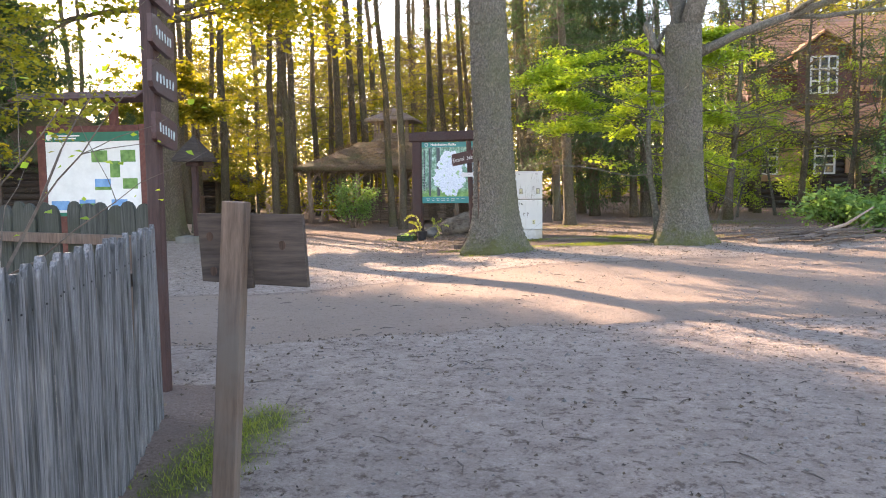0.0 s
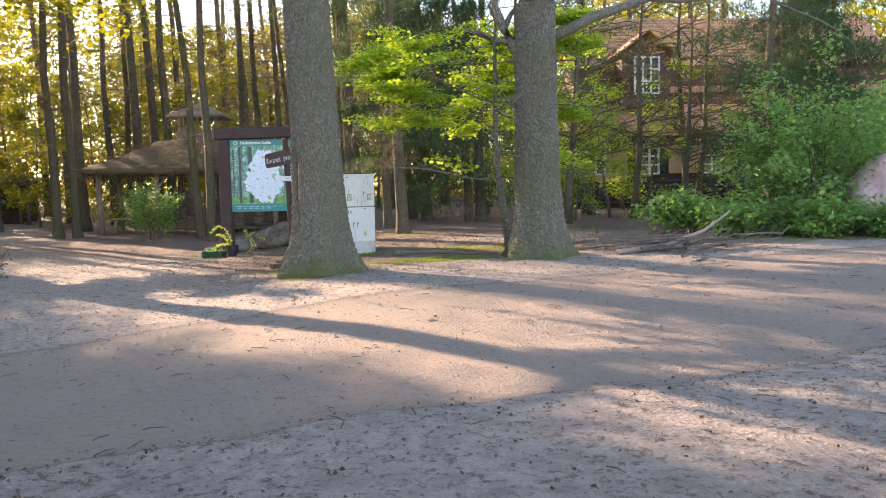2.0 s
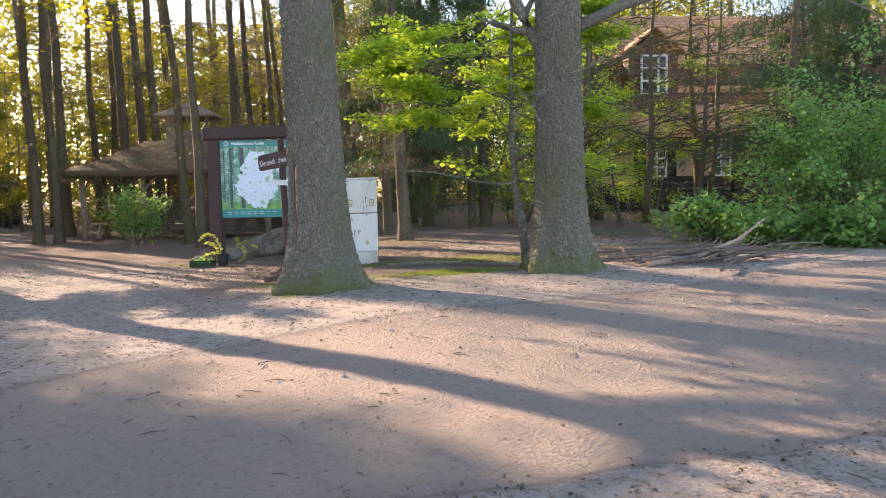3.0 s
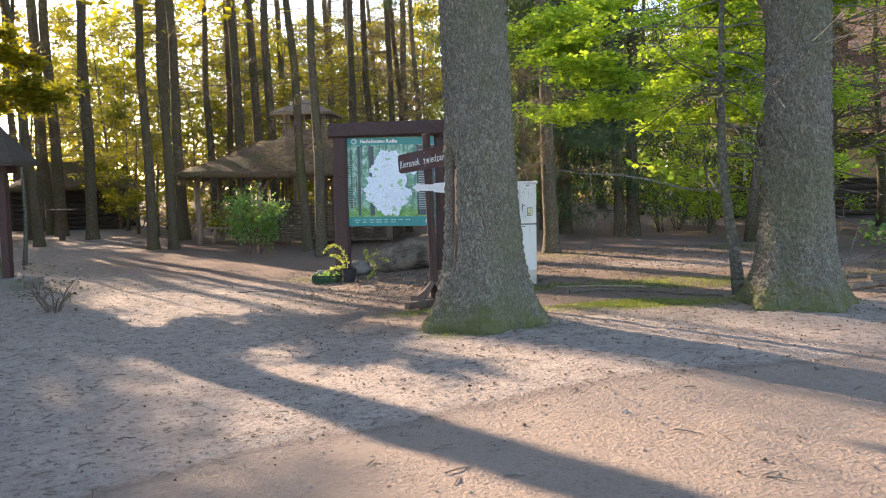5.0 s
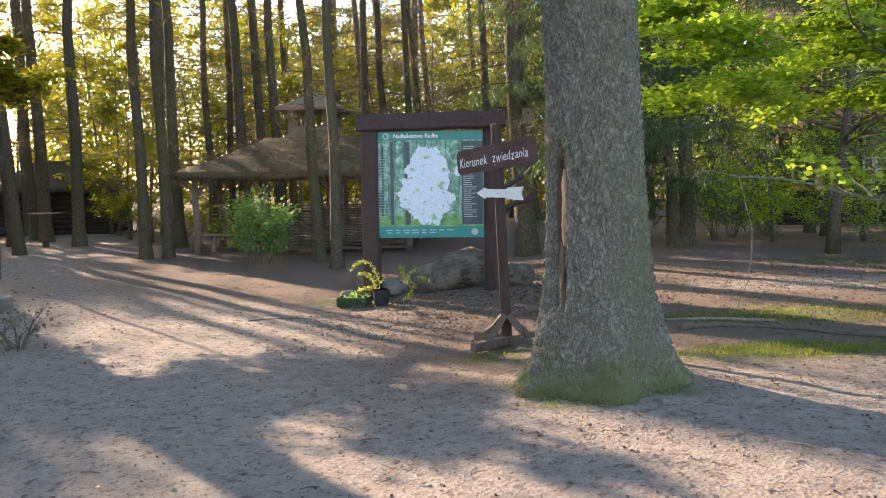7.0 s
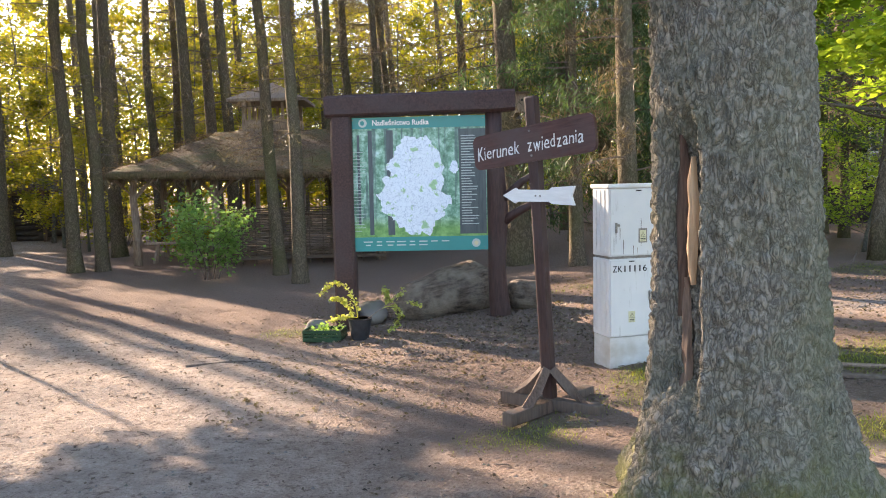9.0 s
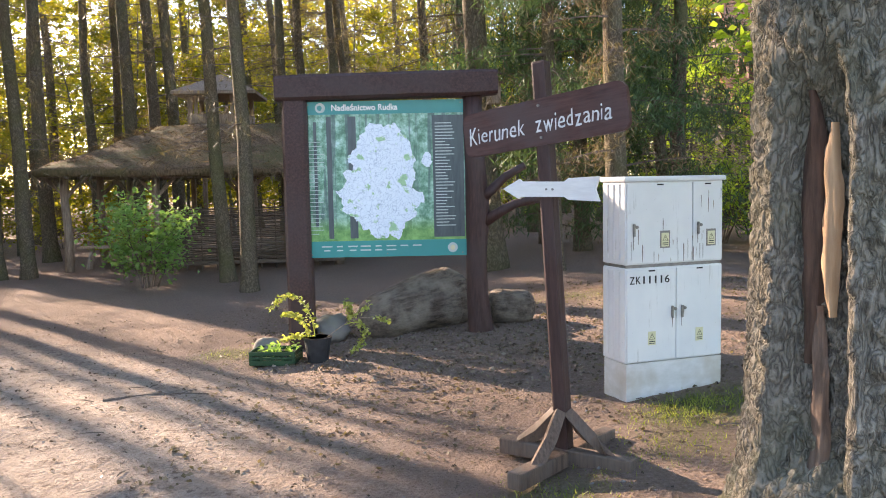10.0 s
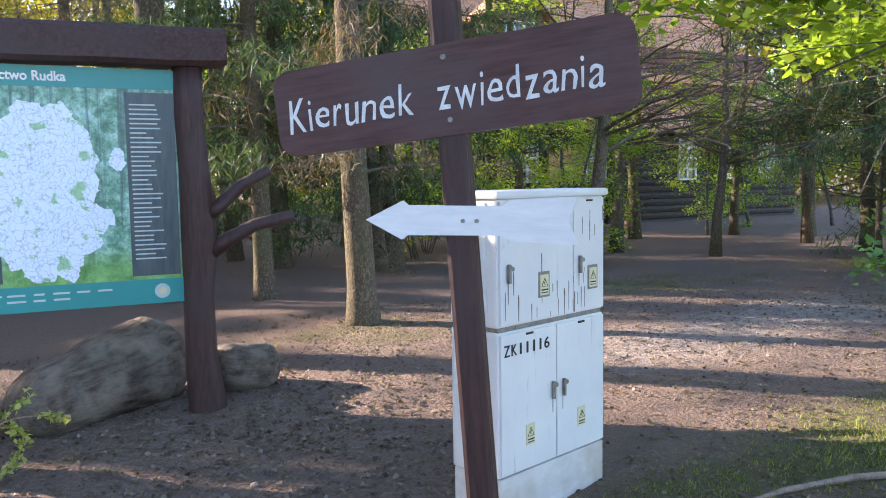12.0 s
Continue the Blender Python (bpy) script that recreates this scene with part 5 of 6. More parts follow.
def wattle(parent, x0, y0, x1, y1, h, seed):
    ln = math.hypot(x1 - x0, y1 - y0)
    rnd = random.Random(seed)
    m = pose(x0, y0, -0.08, 0, 0, math.degrees(math.atan2(y1 - y0, x1 - x0)))
    panel = part("wattle_panel", Geo().box((ln / 2, 0, 0.04), (ln, 0.05, 0.06), bev=0.005), M_WICKER, parent, "woven wattle panel", m=m)
    stakes = int(ln / 0.3) + 1
    for k in range(stakes):
        part("stake", Geo().tube([(k * 0.3, 0, -0.1), (k * 0.3 + rnd.uniform(-0.01, 0.01), 0, h + rnd.uniform(0, 0.12))], [0.016, 0.013], 6), M_WICKER, panel)
    rows = int(h / 0.04)
    for r in range(rows):
        z = 0.08 + r * 0.04
        pts = [(k * 0.3, 0.022 * (1 if (k + r) % 2 else -1), z + rnd.uniform(-0.012, 0.012)) for k in range(stakes)]
        part("withy", Geo().tube(pts, [rnd.uniform(0.011, 0.016)] * len(pts), 5), M_WICKER, panel)


def gazebo():
    t = thing("gazebo", pose(0, 0, 0), "open gazebo with mossy thatched roof, rustic poles and wattle sides", "gazebo")
    x0, x1, y0, y1 = -7.6, -2.0, 20.9, 25.2
    part("thatch_roof", hip_roof(x0 - 0.75, x1 + 0.7, y0 - 1.0, y1 + 0.8, 1.9, 2.95, 0.4, 4), M_THATCH, t, "brown mossy thatch", smooth=True)
    rng = np.random.default_rng(8)
    top = hip_roof(x0 - 0.75, x1 + 0.7, y0 - 1.0, y1 + 0.8, 1.95, 3.0, 0.4, 4).v[44:44 * 13]
    part("straw_edge", quads_mesh("straw_edge", leaf_quads(top, (0.22, 0.22, 0.025), 9000, 0.22, rng, 0.2, 0.3, 0.07), M_STRAW), M_STRAW, t)
    part("straw_edge", straw_fringe(x0 - 0.65, x1 + 0.6, y0 - 0.9, y1 + 0.7, 1.74, 3), M_NEEDLE_B, t)
    for i, (x, y) in enumerate(((x0, y0), (-5.75, y0), (-3.9, y0), (x1, y0), (x0, y1), (x1, y1), (-4.8, y1), (x0, 23.0))):
        p = part("pole", Geo().tube([(x, y, -0.2), (x + 0.02, y, 0.6), (x - 0.03, y, 1.3), (x, y, 2.0)], [0.1, 0.085, 0.08, 0.08], 10, True, 0.05, i), M_POLE, t, smooth=True)
        for s in (-1, 1):
            part("strut", Geo().tube([(x, y, 1.35), (x + s * 0.25, y, 1.62), (x + s * 0.5, y, 1.85)], [0.045, 0.04, 0.04], 7), M_POLE, p)
    for y in (y0, y1):
        part("eave_pole", Geo().tube([(x0 - 0.5, y, 1.86), (-5, y, 1.84), (x1 + 0.4, y, 1.86)], [0.07, 0.07, 0.07], 8), M_POLE, t)
    wattle(t, -5.4, 19.6 + 0.9, -1.9, 20.75, 1.15, 2)
    part("back_rail", Geo().tube([(x0, y1, 0.75), (x1, y1, 0.78)], [0.05, 0.05], 8), M_POLE, t)
    wattle(t, x1, y0, x1, y1, 1.1, 6)


gazebo()


def bench_table(x, y, turn, kind):
    h, ln, w = (0.45, 1.3, 0.28) if kind == "bench" else (0.74, 1.6, 0.7)
    t = thing(kind, pose(x, y, -0.12, 0, 0, turn), "rustic wooden plank " + kind + " under the thatched gazebo", kind)
    part("tabletop" if kind == "table" else "seat", Geo().box((0, 0, h), (ln, w, 0.05), bev=0.008), M_POLE, t)
    for s in (-1, 1):
        for q in (-1, 1):
            part("leg", Geo().tube([(s * ln * 0.36, q * w * 0.45, 0), (s * ln * 0.3, q * w * 0.15, h - 0.02)], [0.04, 0.04], 7), M_POLE, t)


bench_table(-6.7, 20.85, 5, "bench")
bench_table(-5.9, 21.9, 5, "table")


# ---- lookout tower behind the gazebo ----
def lookout():
    t = thing("lookout_tower", pose(-5.45, 26.6, 0.12), "pale wooden lookout with a shingled hip roof on stilts", "lookout tower")
    w = 0.7
    for sx in (-1, 1):
        for sy in (-1, 1):
            part("stilt", Geo().box((sx * w, sy * w, 1.95), (0.12, 0.12, 4.1), bev=0.01), M_POLE, t)
    part("deck", Geo().box((0, 0, 3.05), (1.7, 1.7, 0.1), bev=0.01), M_POLE, t)
    for sy in (-1, 1):
        part("railing", Geo().box((0, sy * (w + 0.07), 3.25), (1.5, 0.03, 0.25), bev=0.004), M_POLE, t)
        part("railing", Geo().box((sy * (w + 0.07), 0, 3.25), (0.03, 1.4, 0.25), bev=0.004), M_POLE, t)
        for k in (-0.55, 0.0, 0.4):
            part("mullion", Geo().box((k, sy * w, 3.65), (0.09, 0.05, 0.6), bev=0.005), M_POLE, t)
    g = Geo()
    e, z0, z1 = 1.1, 3.95, 4.52
    g.add([(-e, -e, z0), (e, -e, z0), (e, e, z0), (-e, e, z0), (0, 0, z1), (-e, -e, z0 - 0.08), (e, -e, z0 - 0.08), (e, e, z0 - 0.08), (-e, e, z0 - 0.08)],
          [(0, 1, 4), (1, 2, 4), (2, 3, 4), (3, 0, 4), (5, 6, 1, 0), (6, 7, 2, 1), (7, 8, 3, 2), (8, 5, 0, 3), (8, 7, 6, 5)])
    part("roof", g, M_POLE, t, "pale weathered wooden roof")


lookout()


# ---- huts, kiosk and bird table at the wood's edge ----
def hut(name, x, y, turn, w, d, h, top, label):
    t = thing(name, pose(x, y, lie(x, y), 0, 0, turn), label, "hut")
    part("thatch_roof", hip_roof(-w / 2 - 0.5, w / 2 + 0.5, -d / 2 - 0.5, d / 2 + 0.5, h, top, 0.45, x), M_THATCH, t, smooth=True)
    n = int(h / 0.19)
    for k in range(n):
        z = 0.1 + k * 0.19
        for s in (-1, 1):
            part("wall_log", Geo().tube([(-w / 2 - 0.1, s * d / 2, z), (w / 2 + 0.1, s * d / 2, z)], [0.1, 0.1], 8), M_DARK_LOG, t)
            part("wall_log", Geo().tube([(s * w / 2, -d / 2 - 0.1, z + 0.09), (s * w / 2, d / 2 + 0.1, z + 0.09)], [0.1, 0.1], 8), M_DARK_LOG, t)
    for x2 in (-w / 2 - 0.25, 0, w / 2 + 0.25):
        part("porch_post", Geo().tube([(x2, -d / 2 - 0.4, -0.1), (x2, -d / 2 - 0.4, h - 0.05)], [0.07, 0.06], 8), M_RAW_WOOD, t)


hut("thatched_hut", -16.8, 32.0, 8, 4.2, 3.0, 1.75, 2.9, "dark log hut with a low thatched roof")
hut("thatched_hut", -13.6, 14.5, -20, 4.0, 3.2, 2.3, 3.7, "dark timber hut with thatched roof beside the old oak")


def roofed_kiosk():
    t = thing("roofed_kiosk", pose(-7.68, 11.3, lie(-7.68, 11.3)), "dark wooden post with a small shingled roof", "kiosk")
    part("post", Geo().box((0, 0, 1.1), (0.14, 0.14, 2.4), bev=0.015), M_BEAM_Z, t)
    part("box", Geo().box((0, 0, 2.15), (0.34, 0.34, 0.3), bev=0.01), M_BEAM_Z, t)
    g = Geo()
    e = 0.42
    g.add([(-e, -e, 2.2), (e, -e, 2.2), (e, e, 2.2), (-e, e, 2.2), (0, 0, 2.82), (-e, -e, 2.12), (e, -e, 2.12), (e, e, 2.12), (-e, e, 2.12)],
          [(0, 1, 4), (1, 2, 4), (2, 3, 4), (3, 0, 4), (5, 6, 1, 0), (6, 7, 2, 1), (7, 8, 3, 2), (8, 5, 0, 3), (8, 7, 6, 5)])
    part("roof", g, M_DARK_LOG, t, "dark shingled little roof")
    part("plinth", Geo().box((0, 0, 0.08), (0.9, 0.7, 0.2), bev=0.03), M_STONE, t)


roofed_kiosk()


def bird_table(x, y):
    t = thing("bird_table", pose(x, y, lie(x, y)), "wooden bird table on a single post by the path", "bird table")
    part("post", Geo().tube([(0, 0, -0.1), (0, 0, 1.0)], [0.1, 0.09], 9), M_RAW_WOOD, t)
    part("tray", Geo().box((0, 0, 1.02), (0.85, 0.6, 0.05), bev=0.008), M_RAW_WOOD, t)


bird_table(-13.3, 23.9)


def nest_box():
    t = thing("nest_box", pose(0.85, 17.3, 3.0), "small wooden nest box nailed to a spruce trunk", "nest box")
    part("box", Geo().box((0, -0.02, 0), (0.22, 0.2, 0.34), bev=0.008), M_POLE, t)
    part("lid", Geo().box((0, -0.05, 0.19), (0.28, 0.28, 0.03), Matrix.Rotation(radians(8), 3, "X"), 0.004), M_RAW_WOOD, t)
    # a black disc on the front paints the dark of the entrance
    part("hole", Geo().tube([(0, -0.123, 0.05), (0, -0.118, 0.05)], [0.022, 0.022], 12), M_INK, t)


nest_box()


# ---- house beyond the trees ----
def lattice_window(parent, x, y, z0, z1, w, cols, rows):
    """A white lattice window set into the front wall."""
    win = part("window", Geo().box((x, y - 0.03, (z0 + z1) / 2), (w, 0.05, z1 - z0)), M_GLASS, parent, "white lattice window")
    for k in range(cols + 1):
        part("window_bar", Geo().box((x - w / 2 + w * k / cols, y - 0.07, (z0 + z1) / 2), (0.075, 0.06, z1 - z0 + 0.07)), M_WHITE, win)
    for k in range(rows + 1):
        part("window_bar", Geo().box((x, y - 0.073, z0 + (z1 - z0) * k / rows), (w, 0.055, 0.07)), M_WHITE, win)


def tile_roof(parent, x0, x1, y0, z0, y1, z1, name="roof"):
    """A tiled slope laid in courses, each course a little proud of the one above it."""
    n = int(math.hypot(y1 - y0, z1 - z0) / 0.22)
    roof = part(name, Geo().add([(x, a, c - d) for d in (0.03, 0.15) for x, a, c in ((x0, y0, z0), (x1, y0, z0), (x1, y1, z1), (x0, y1, z1))], [(0, 1, 2, 3), (7, 6, 5, 4), (0, 4, 5, 1), (1, 5, 6, 2), (2, 6, 7, 3), (3, 7, 4, 0)]), M_TILE, parent, "orange clay tile roof")
    for k in range(n):
        a, b = k / n, (k + 1) / n
        ya, za, yb, zb = y0 + (y1 - y0) * a, z0 + (z1 - z0) * a, y0 + (y1 - y0) * b, z0 + (z1 - z0) * b
        g = Geo()
        g.add([(x0, ya, za + 0.045), (x1, ya, za + 0.045), (x1, yb, zb + 0.01), (x0, yb, zb + 0.01), (x0, ya, za), (x1, ya, za)], [(0, 1, 2, 3), (4, 5, 1, 0)])
        part("tile_course", g, M_TILE, roof)


def house():
    t = thing("house", pose(0, 0, 0), "dark timber house with orange tiled roof and white lattice windows", "house")
    y = 26.0
    logs = int(3.0 / 0.22)
    for k in range(logs):
        z = 0.1 + k * 0.22
        part("wall_log", Geo().tube([(15.6, y, z), (24.5, y, z)], [0.125, 0.125], 8), M_DARK_LOG, t)
        part("wall_log", Geo().tube([(9.6, y + 0.02, z), (15.5, y + 0.02, z)], [0.12, 0.12], 8), M_DARK_LOG, t)
    part("plaster_bay", Geo().box((13.95, y - 0.12, 2.05), (1.45, 0.12, 1.1), bev=0.01), M_PLASTER, t, "ochre plaster between windows")
    part("plaster_bay", Geo().box((10.7, y - 0.12, 1.9), (1.6, 0.12, 1.4), bev=0.01), M_PLASTER, t, "ochre plaster beside the window")
    part("body", Geo().box((17.0, y + 4.1, 1.6), (15.0, 8.0, 3.2)), M_DARK_LOG, t)
    for x in (12.4, 15.0, 18.9, 20.8, 10.2, 22.8):
        lattice_window(t, x, y - 0.14, 1.5, 2.9, 0.75, 2, 4)
    tile_roof(t, 9.0, 25.0, y - 0.7, 3.15, y + 1.2, 4.5)
    tile_roof(t, 9.6, 24.4, y + 0.9, 5.0, y + 4.6, 8.6)
    part("upper_wall", Geo().box((17.0, y + 4.2, 4.6), (14.4, 6.4, 2.8)), M_RED, t, "red-brown upper storey")
    dz = part("dormer", Geo().prism([(-1.0, 4.2), (1.0, 4.2), (1.0, 6.3), (0, 7.1), (-1.0, 6.3)], 2.0, pose(12.4, y + 1.2, 0)), M_RED, t, "red-brown gabled dormer")
    for s in (-1, 1):
        part("dormer_roof", Geo().box((12.4 + s * 0.62, y + 1.15, 6.78), (1.6, 2.5, 0.08), Matrix.Rotation(radians(38 * s), 3, "Y"), 0.01), M_TILE, dz)
    lattice_window(t, 12.4, y + 0.2, 4.75, 6.2, 1.0, 3, 3)


house()

# ---- broadleaf trees and bushes ----
MAPLE = leafy_mesh(51, 5.4, 0.07, 1.3, 2.3, 30000, 0.078, M_LEAF, M_BARK_GREY, 0.15, 1.3, 3.0, 2.1, 0.0, 0.46)
leafy("maple", MAPLE, 3.66, 7.35, 0, "young maple with fresh bright green leaves in flat layers")
BEECH = [leafy_mesh(60 + i, 7.0 + i, 0.07, 0.9 + 0.3 * i, 1.9, 5200, 0.13, M_LEAF_Y, M_BARK_GREY, 0.3) for i in range(3)]
GREEN = [leafy_mesh(70 + i, 6.0 + 1.5 * i, 0.07, 0.7, 1.8, 4600, 0.11, M_LEAF, M_BARK_GREY, 0.3) for i in range(2)]
for k, (x, y, s) in enumerate(((-12.0, 27.0, 0.75), (-13.5, 29.5, 0.9), (-15.5, 33.0, 1.1), (-18.5, 36.0, 1.2), (-11.0, 32.5, 1.0), (-9.6, 31.0, 0.95), (-21.0, 31.0, 0.9), (-23.5, 37.0, 1.2), (-8.2, 34.0, 1.05),
                               (-6.2, 32.0, 0.95), (-20.0, 26.5, 0.75), (-4.0, 36.0, 1.1), (-1.2, 30.5, 0.9), (1.4, 35.0, 1.1), (-17.5, 42.0, 1.3), (-12.0, 41.0, 1.3), (-7.0, 41.0, 1.3), (-25.0, 43.0, 1.4),
                               (-13.2, 37.5, 1.15), (-10.6, 25.4, 0.5), (-29.0, 40.0, 1.3), (3.5, 40.0, 1.3), (-2.4, 43.0, 1.4), (-21.5, 47.0, 1.5), (-14.5, 47.0, 1.5))):
    leafy("young_beech", BEECH[k % 3], x, y, k * 83, "slender young beech with glowing yellow-green leaves", "young beeches", s)
for k, (x, y, s) in enumerate(((7.2, 17.2, 0.55), (8.8, 19.0, 0.7), (6.6, 18.8, 0.6), (10.6, 21.0, 0.7), (14.3, 20.6, 0.6), (17.5, 22.0, 0.65), (5.4, 23.0, 0.8), (8.0, 26.5, 0.9), (19.8, 21.0, 0.7), (7.4, 31.0, 1.1), (3.2, 29.0, 0.9), (23.0, 20.0, 0.8), (16.2, 21.4, 0.7))):
    leafy("young_hornbeam", GREEN[k % 2], x, y, k * 67, "young hornbeam with light green spring leaves", "young hornbeams", s)
# added saplings, each as tall as its band of ground shade needs
SAPLING = leafy_mesh(66, 4.5, 0.045, 3.0, 0.75, 3800, 0.13, M_LEAF_Y, M_BARK_GREY, 0.3)
for x, y, s, k in ((-11.1, 14.4, 0.92, 10), (-10.4, 14.95, 1.0, 70), (-9.8, 15.5, 1.13, 150)):
    leafy("young_beech", SAPLING, x, y, k, "slim young beech added for the shade of its leafy top", "slim young beeches by the kiosk", s)
leafy("young_beech", BEECH[1], -6.6, 1.4, 40, "young beech with yellow-green leaves over the notice board", "", 0.75)
BARE = leafy_mesh(81, 8.0, 0.12, 1.6, 3.0, 1500, 0.06, M_LEAF_Y, M_BARK, 0.3, 0.0, 99.0, 1.8)
for x, y, s, k in ((6.65, 15.8, 1.0, 10), (8.6, 20.6, 0.95, 120), (14.0, 17.5, 1.0, 200), (11.2, 14.1, 0.5, 260), (14.8, 20.2, 0.9, 300), (9.4, 18.4, 1.0, 75), (12.8, 21.8, 1.1, 40), (10.2, 16.6, 0.8, 30), (11.9, 20.6, 1.1, 150)):
    leafy("bare_tree", BARE, x, y, k, "thin bare-branched tree with a few opening buds", "bare trees by the house", s)
shrub("elder_bush", -5.1, 17.75, 0.14, 1.15, 2600, 0.085, M_LEAF_D, 5, "green elder bush in front of the wattle", 8)
shrub("lilac_bush", 10.75, 10.8, 0.95, 2.6, 8500, 0.105, M_LEAF_D, 6, "large rounded green lilac bush beside the track", 26)
shrub("lilac_bush", 13.2, 12.6, 1.2, 2.6, 5200, 0.12, M_LEAF_D, 7, "green lilac bush beside a pink boulder", 18)
for k, (x, y, w, h) in enumerate(((8.3, 11.2, 0.8, 0.8), (9.0, 9.9, 0.9, 0.75), (10.4, 9.4, 1.0, 0.8), (11.6, 9.0, 0.7, 0.5), (13.4, 9.4, 0.8, 0.6))):
    shrub("low_juniper", x, y, w, h, 2400, 0.12, M_LEAF_D, 30 + k, "low spreading green juniper", 16, "junipers along the track")
for k, (x, y, w, h) in enumerate(((-7.0, 22.9, 0.5, 1.0), (-10.3, 27.5, 0.6, 1.2), (-13.6, 31.0, 0.9, 1.5), (5.6, 19.6, 0.6, 1.4), (6.2, 20.4, 0.6, 1.6), (7.2, 20.8, 0.5, 1.4), (10.8, 23.8, 0.8, 1.3))):
    shrub("shrub", x, y, w, h, 900, 0.1, M_LEAF_Y if x < 0 else M_LEAF, 50 + k, "small leafy shrub on the forest floor", 7, "small shrubs")
shrub("dry_tuft", -5.4, 8.6, 0.25, 0.5, 200, 0.06, M_NEEDLE_B, 61, "dry grey tuft of twigs on the earth", 9)
shrub("rose_bush", -1.35, -5.0, 0.5, 1.9, 130, 0.045, M_LEAF, 62, "thin thorny rose twigs with young leaves behind the fence", 6)
boulder(12.0, 9.9, 0.85, 8, "large rounded pink granite boulder by the bushes", M_PINK, 1.05, 0.2)


# far woods: many small clumps, out to the edge of sight
def far_woods():
    rng = np.random.default_rng(12)
    n = 12000
    a = rng.uniform(radians(15), radians(168), n)
    d = rng.uniform(46, 80, n)
    z = rng.uniform(0.02, 1.0, n) * 17.0 * (0.85 + 0.15 * np.sin(a * 17)) * d / 60
    pts = np.stack([np.cos(a) * d, np.sin(a) * d, z], axis=1)
    # the wood thins towards the evening sun, so that its light reaches the undergrowth
    across = 0.731 * pts[:, 0] + 0.682 * pts[:, 1]
    open_side = (a > radians(119)) & (a < radians(152)) & (across > 5.0) & (rng.random(n) < 0.93)
    open_side |= (a > radians(107)) & (a < radians(121)) & (z > 7.5) & (rng.random(n) < 0.5)
    pts = pts[~open_side]
    me = quads_mesh("far_woods", leaf_quads(pts, (0.9, 0.9, 0.6), 215000, 0.4, rng, 0.5, 0.1), M_LEAF_Y)
    tagged(new("far_woods", me), "distant yellow-green spring woodland", "woods", kind="stuff")
    me = quads_mesh("far_twigs", leaf_quads(pts, (1.2, 1.2, 0.8), 36000, 1.5, rng, 0.6, 0.2, 0.1), M_NEEDLE_B)
    tagged(new("far_twigs", me), "distant grey-brown tangle of bare twigs", "woods", kind="stuff")


far_woods()


# ---- brush pile, fallen branches and small litter ----
def brush_pile():
    t = thing("brush_pile", pose(6.6, 7.4, lie(6.6, 7.4)), "heap of dead grey branches beside the track", "brush pile")
    rnd = random.Random(17)
    for k in range(46):
        a = radians(rnd.gauss(36, 14))
        ln = rnd.uniform(0.8, 2.4)
        x, y = rnd.gauss(0, 0.7), rnd.gauss(0.1, 0.35)
        d = Vector((math.cos(a), math.sin(a), 0))
        z = rnd.uniform(0.03, 0.22)
        o = Vector((x, y, z))
        side = Vector((-d.y, d.x, 0)) * rnd.uniform(-0.15, 0.15)
        r = rnd.uniform(0.008, 0.03)
        pts = [o - d * ln * 0.5, o - d * ln * 0.15 + side * 0.6 + Vector((0, 0, 0.02)), o + d * ln * 0.2 + side, o + d * ln * 0.5 + Vector((0, 0, rnd.uniform(-0.02, 0.2)))]
        part("branch", Geo().tube(pts, [r, r * 0.85, r * 0.6, r * 0.25], 6), M_TWIG, t)
    big = Geo().tube([(-1.3, -0.75, 0.06), (-0.3, -0.2, 0.1), (0.6, 0.35, 0.3), (1.2, 0.65, 0.62)], [0.045, 0.04, 0.032, 0.015], 8)
    part("branch", big, M_POLE, t, "pale bare branch")


brush_pile()


def fallen_branch(name, pts, r, mt, label):
    base = Vector((pts[0][0], pts[0][1], lie(*pts[0])))
    t = thing(name, Matrix.Translation(base), label, "branch")
    line = [Vector((x, y, ground_z(x, y) + r * 0.6)) - base for x, y in pts]
    part("stick", Geo().tube(line, [r * (1 - 0.6 * i / (len(line) - 1)) for i in range(len(line))], 7), mt, t)


fallen_branch("fallen_branch", [(2.75, 8.35), (2.3, 8.52), (1.9, 8.6), (1.57, 8.6), (1.45, 8.45)], 0.02, M_POLE, "pale bare branch lying on the grass")
fallen_branch("fallen_branch", [(1.7, 8.1), (2.1, 8.15), (2.6, 8.0), (3.0, 7.6), (3.4, 7.2)], 0.03, M_TWIG, "long dark root across the grass")
fallen_branch("fallen_branch", [(-3.3, 10.2), (-2.9, 10.35), (-2.5, 10.3)], 0.012, M_TWIG, "thin dry stick on the earth")


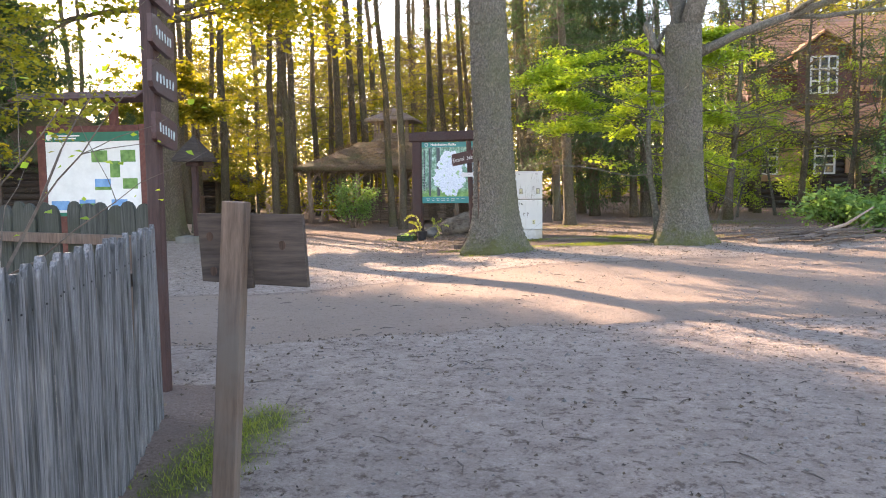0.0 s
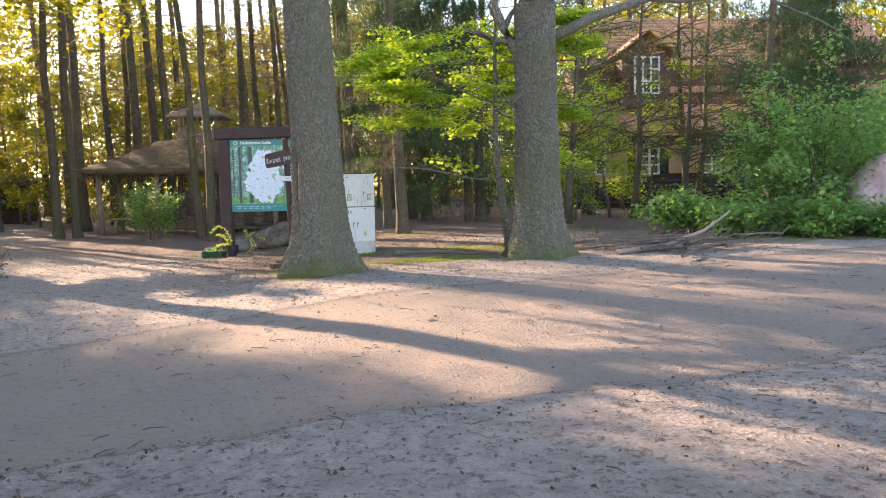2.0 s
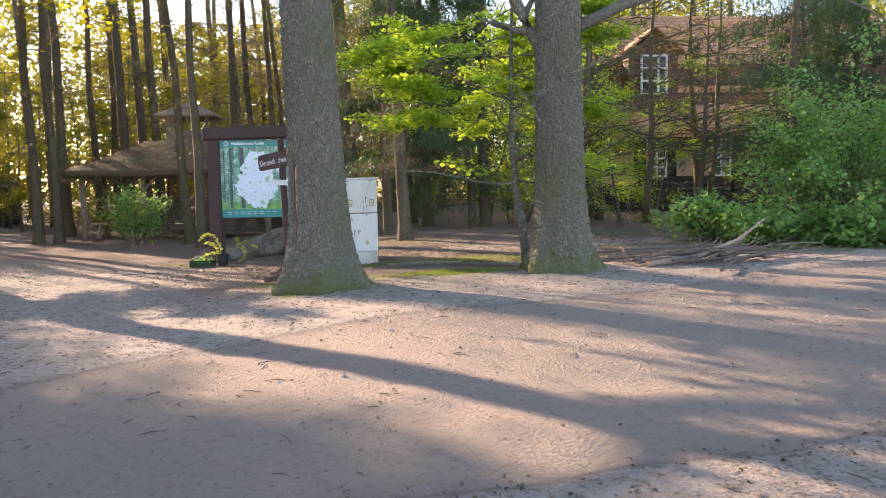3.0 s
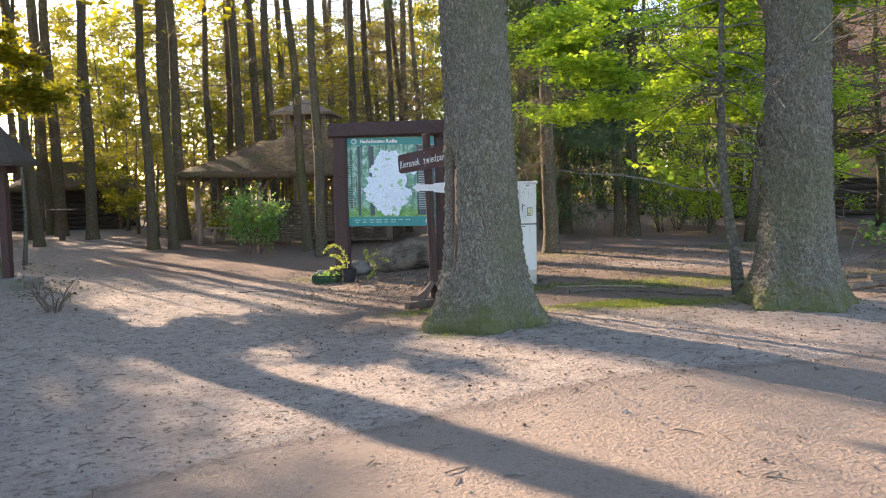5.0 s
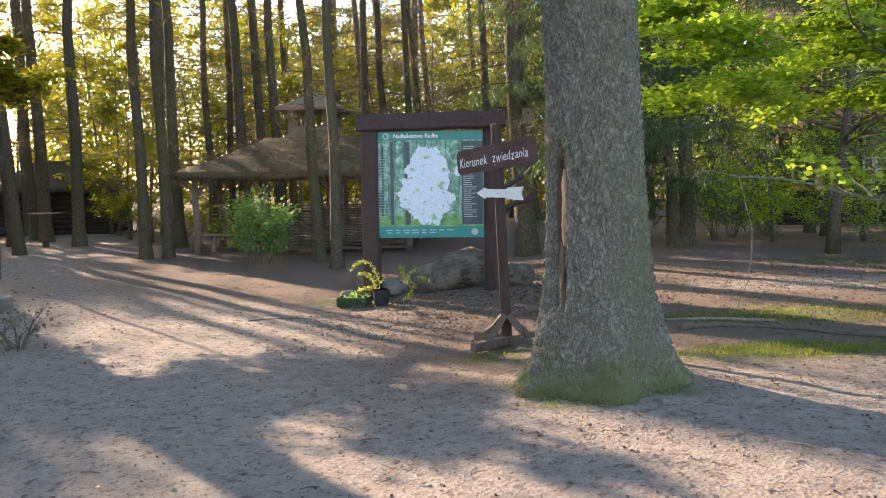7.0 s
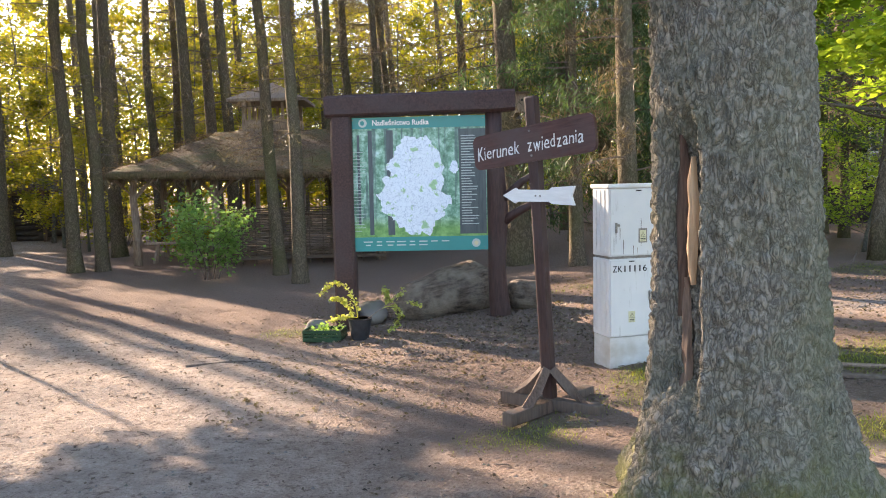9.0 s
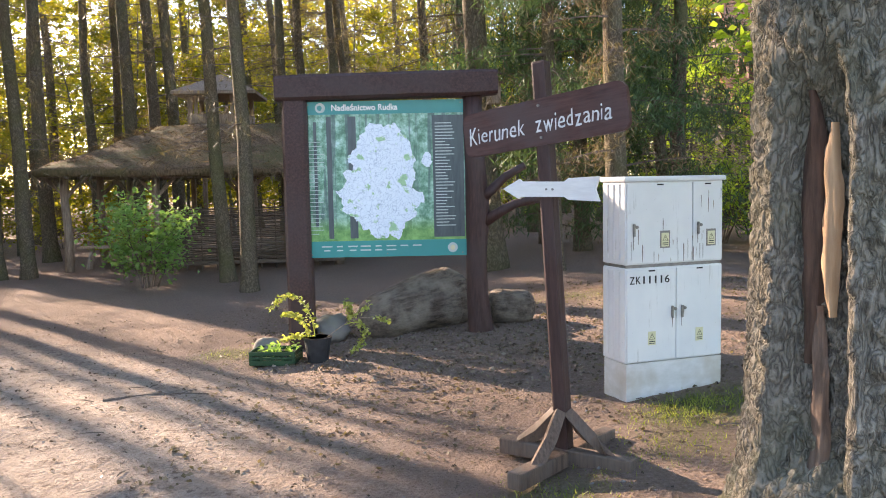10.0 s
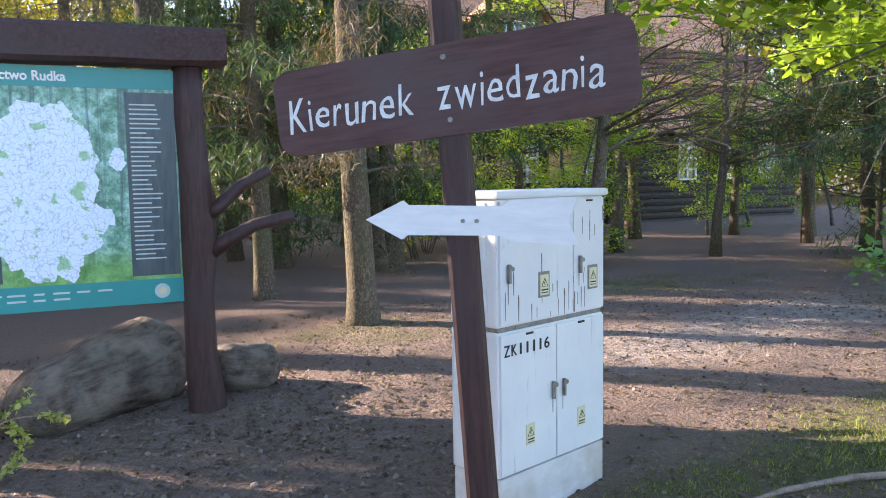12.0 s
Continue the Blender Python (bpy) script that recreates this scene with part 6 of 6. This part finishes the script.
def scatter():
    """Dry leaf bits, crumbs of stone and twigs on the earth, and grass blades."""
    rng = np.random.default_rng(21)

    def spots(n, x0, x1, y0, y1):
        xs, ys = rng.uniform(x0, x1, n), rng.uniform(y0, y1, n)
        return xs, ys
    xs, ys = spots(24000, -6, 9, -7.5, 15)
    keep = [(x, y) for x, y in zip(xs, ys) if not (road_near(x) + 0.1 < y < road_far(x) - 0.3 and rng.random() < 0.9) and not (x < -1.5 and y < 9 and rng.random() < 0.6)]
    for x in rng.uniform(-4, 9, 600):
        keep.append((x, road_near(x) + rng.normal(-0.1, 0.22)))
    pts = np.array([(x, y, ground_z(x, y) + 0.008) for x, y in keep])
    bits = quads_mesh("leaf_litter", leaf_quads(pts, (0.01, 0.01, 0.001), len(pts), 0.026, rng, 0.2), M_LITTER)
    tagged(new("leaf_litter", bits), "scattered dry brown leaf bits on earth", "litter", kind="stuff")
    pale = np.array([(x, y, ground_z(x, y) + 0.01) for x, y in zip(rng.uniform(-2.6, 7, 8500), rng.uniform(8.2, 15, 8500))])
    bits = quads_mesh("pale_leaf_litter", leaf_quads(pale, (0.01, 0.01, 0.001), len(pale), 0.034, rng, 0.3), M_NEEDLE_B)
    tagged(new("pale_leaf_litter", bits), "scattered pale dry leaves on dark earth", "litter", kind="stuff")
    chips = np.array([(x, y, ground_z(x, y) + 0.01) for x, y in zip(rng.normal(0.0, 1.0, 2600), rng.normal(11.0, 0.9, 2600))])
    bits = quads_mesh("bark_chips", leaf_quads(chips, (0.01, 0.01, 0.001), len(chips), 0.036, rng, 0.35), M_CHIP)
    tagged(new("bark_chips", bits), "pale dry leaves and bark chips on dark earth", "litter", kind="stuff")
    g = Geo()
    for x, y in zip(*spots(600, -5, 8, -7, 13)):
        a, ln, z = rng.uniform(0, 6.283), rng.uniform(0.04, 0.2), ground_z(x, y) + 0.006
        dx, dy = math.cos(a) * ln / 2, math.sin(a) * ln / 2
        g.tube([(x - dx, y - dy, z), (x + rng.normal(0, 0.01), y, z + 0.006), (x + dx, y + dy, z)], [0.004, 0.005, 0.002], 4)
    tagged(new("twig_litter", mesh_from("twig_litter", g.v, g.f, M_TWIG)), "scattered small dry twigs on earth", "litter", kind="stuff")
    g = Geo()
    for x, y in zip(*spots(2600, -5, 8, -7.5, 12)):
        r = rng.uniform(0.006, 0.016) * (1.8 if rng.random() < 0.05 else 1)
        z = ground_z(x, y)
        o = rng.uniform(0.7, 1.3, 6) * r
        g.add([(x + o[0], y, z), (x, y + o[1], z), (x - o[2], y, z), (x, y - o[3], z), (x, y, z + o[4] * 0.8), (x, y, z - 0.01)],
              [(0, 1, 4), (1, 2, 4), (2, 3, 4), (3, 0, 4), (1, 0, 5), (2, 1, 5), (3, 2, 5), (0, 3, 5)])
    tagged(new("gravel", mesh_from("gravel", g.v, g.f, M_STONE)), "scattered small stones on sandy earth", "gravel", kind="stuff")
    blades = []
    for cx, cy, rx, ry, a in GRASS_SPOTS:
        n = int(min(15000, 3000 * rx * ry * a * 3.1 / (1 if cy < 9 else 4)))
        for x, y in zip(rng.normal(cx, rx * 0.62, n), rng.normal(cy, ry * 0.62, n)):
            amount = grass_amount(x, y)
            if amount < 0.2 or rng.random() > amount + 0.15:
                continue
            z = ground_z(x, y) - 0.004
            h, w, t = rng.uniform(0.015, 0.045) * (0.6 + amount * 0.6), rng.uniform(0.003, 0.005), rng.uniform(0, 6.283)
            c, s = math.cos(t), math.sin(t)
            lx, ly = rng.normal(0, 0.5) * h, rng.normal(0, 0.5) * h
            blades += [(x - c * w, y - s * w, z), (x + c * w, y + s * w, z), (x + lx, y + ly, z + h)]
    me = quads_mesh("grass", blades, M_GRASS, per=3)
    tagged(new("grass", me), "short patchy grass growing through the earth", "grass", kind="stuff")


scatter()
boulder(-0.15, 10.35, 0.024, 4, "small pale stone on the dark earth", M_POLE, 0.7, 0.2, name="stone")
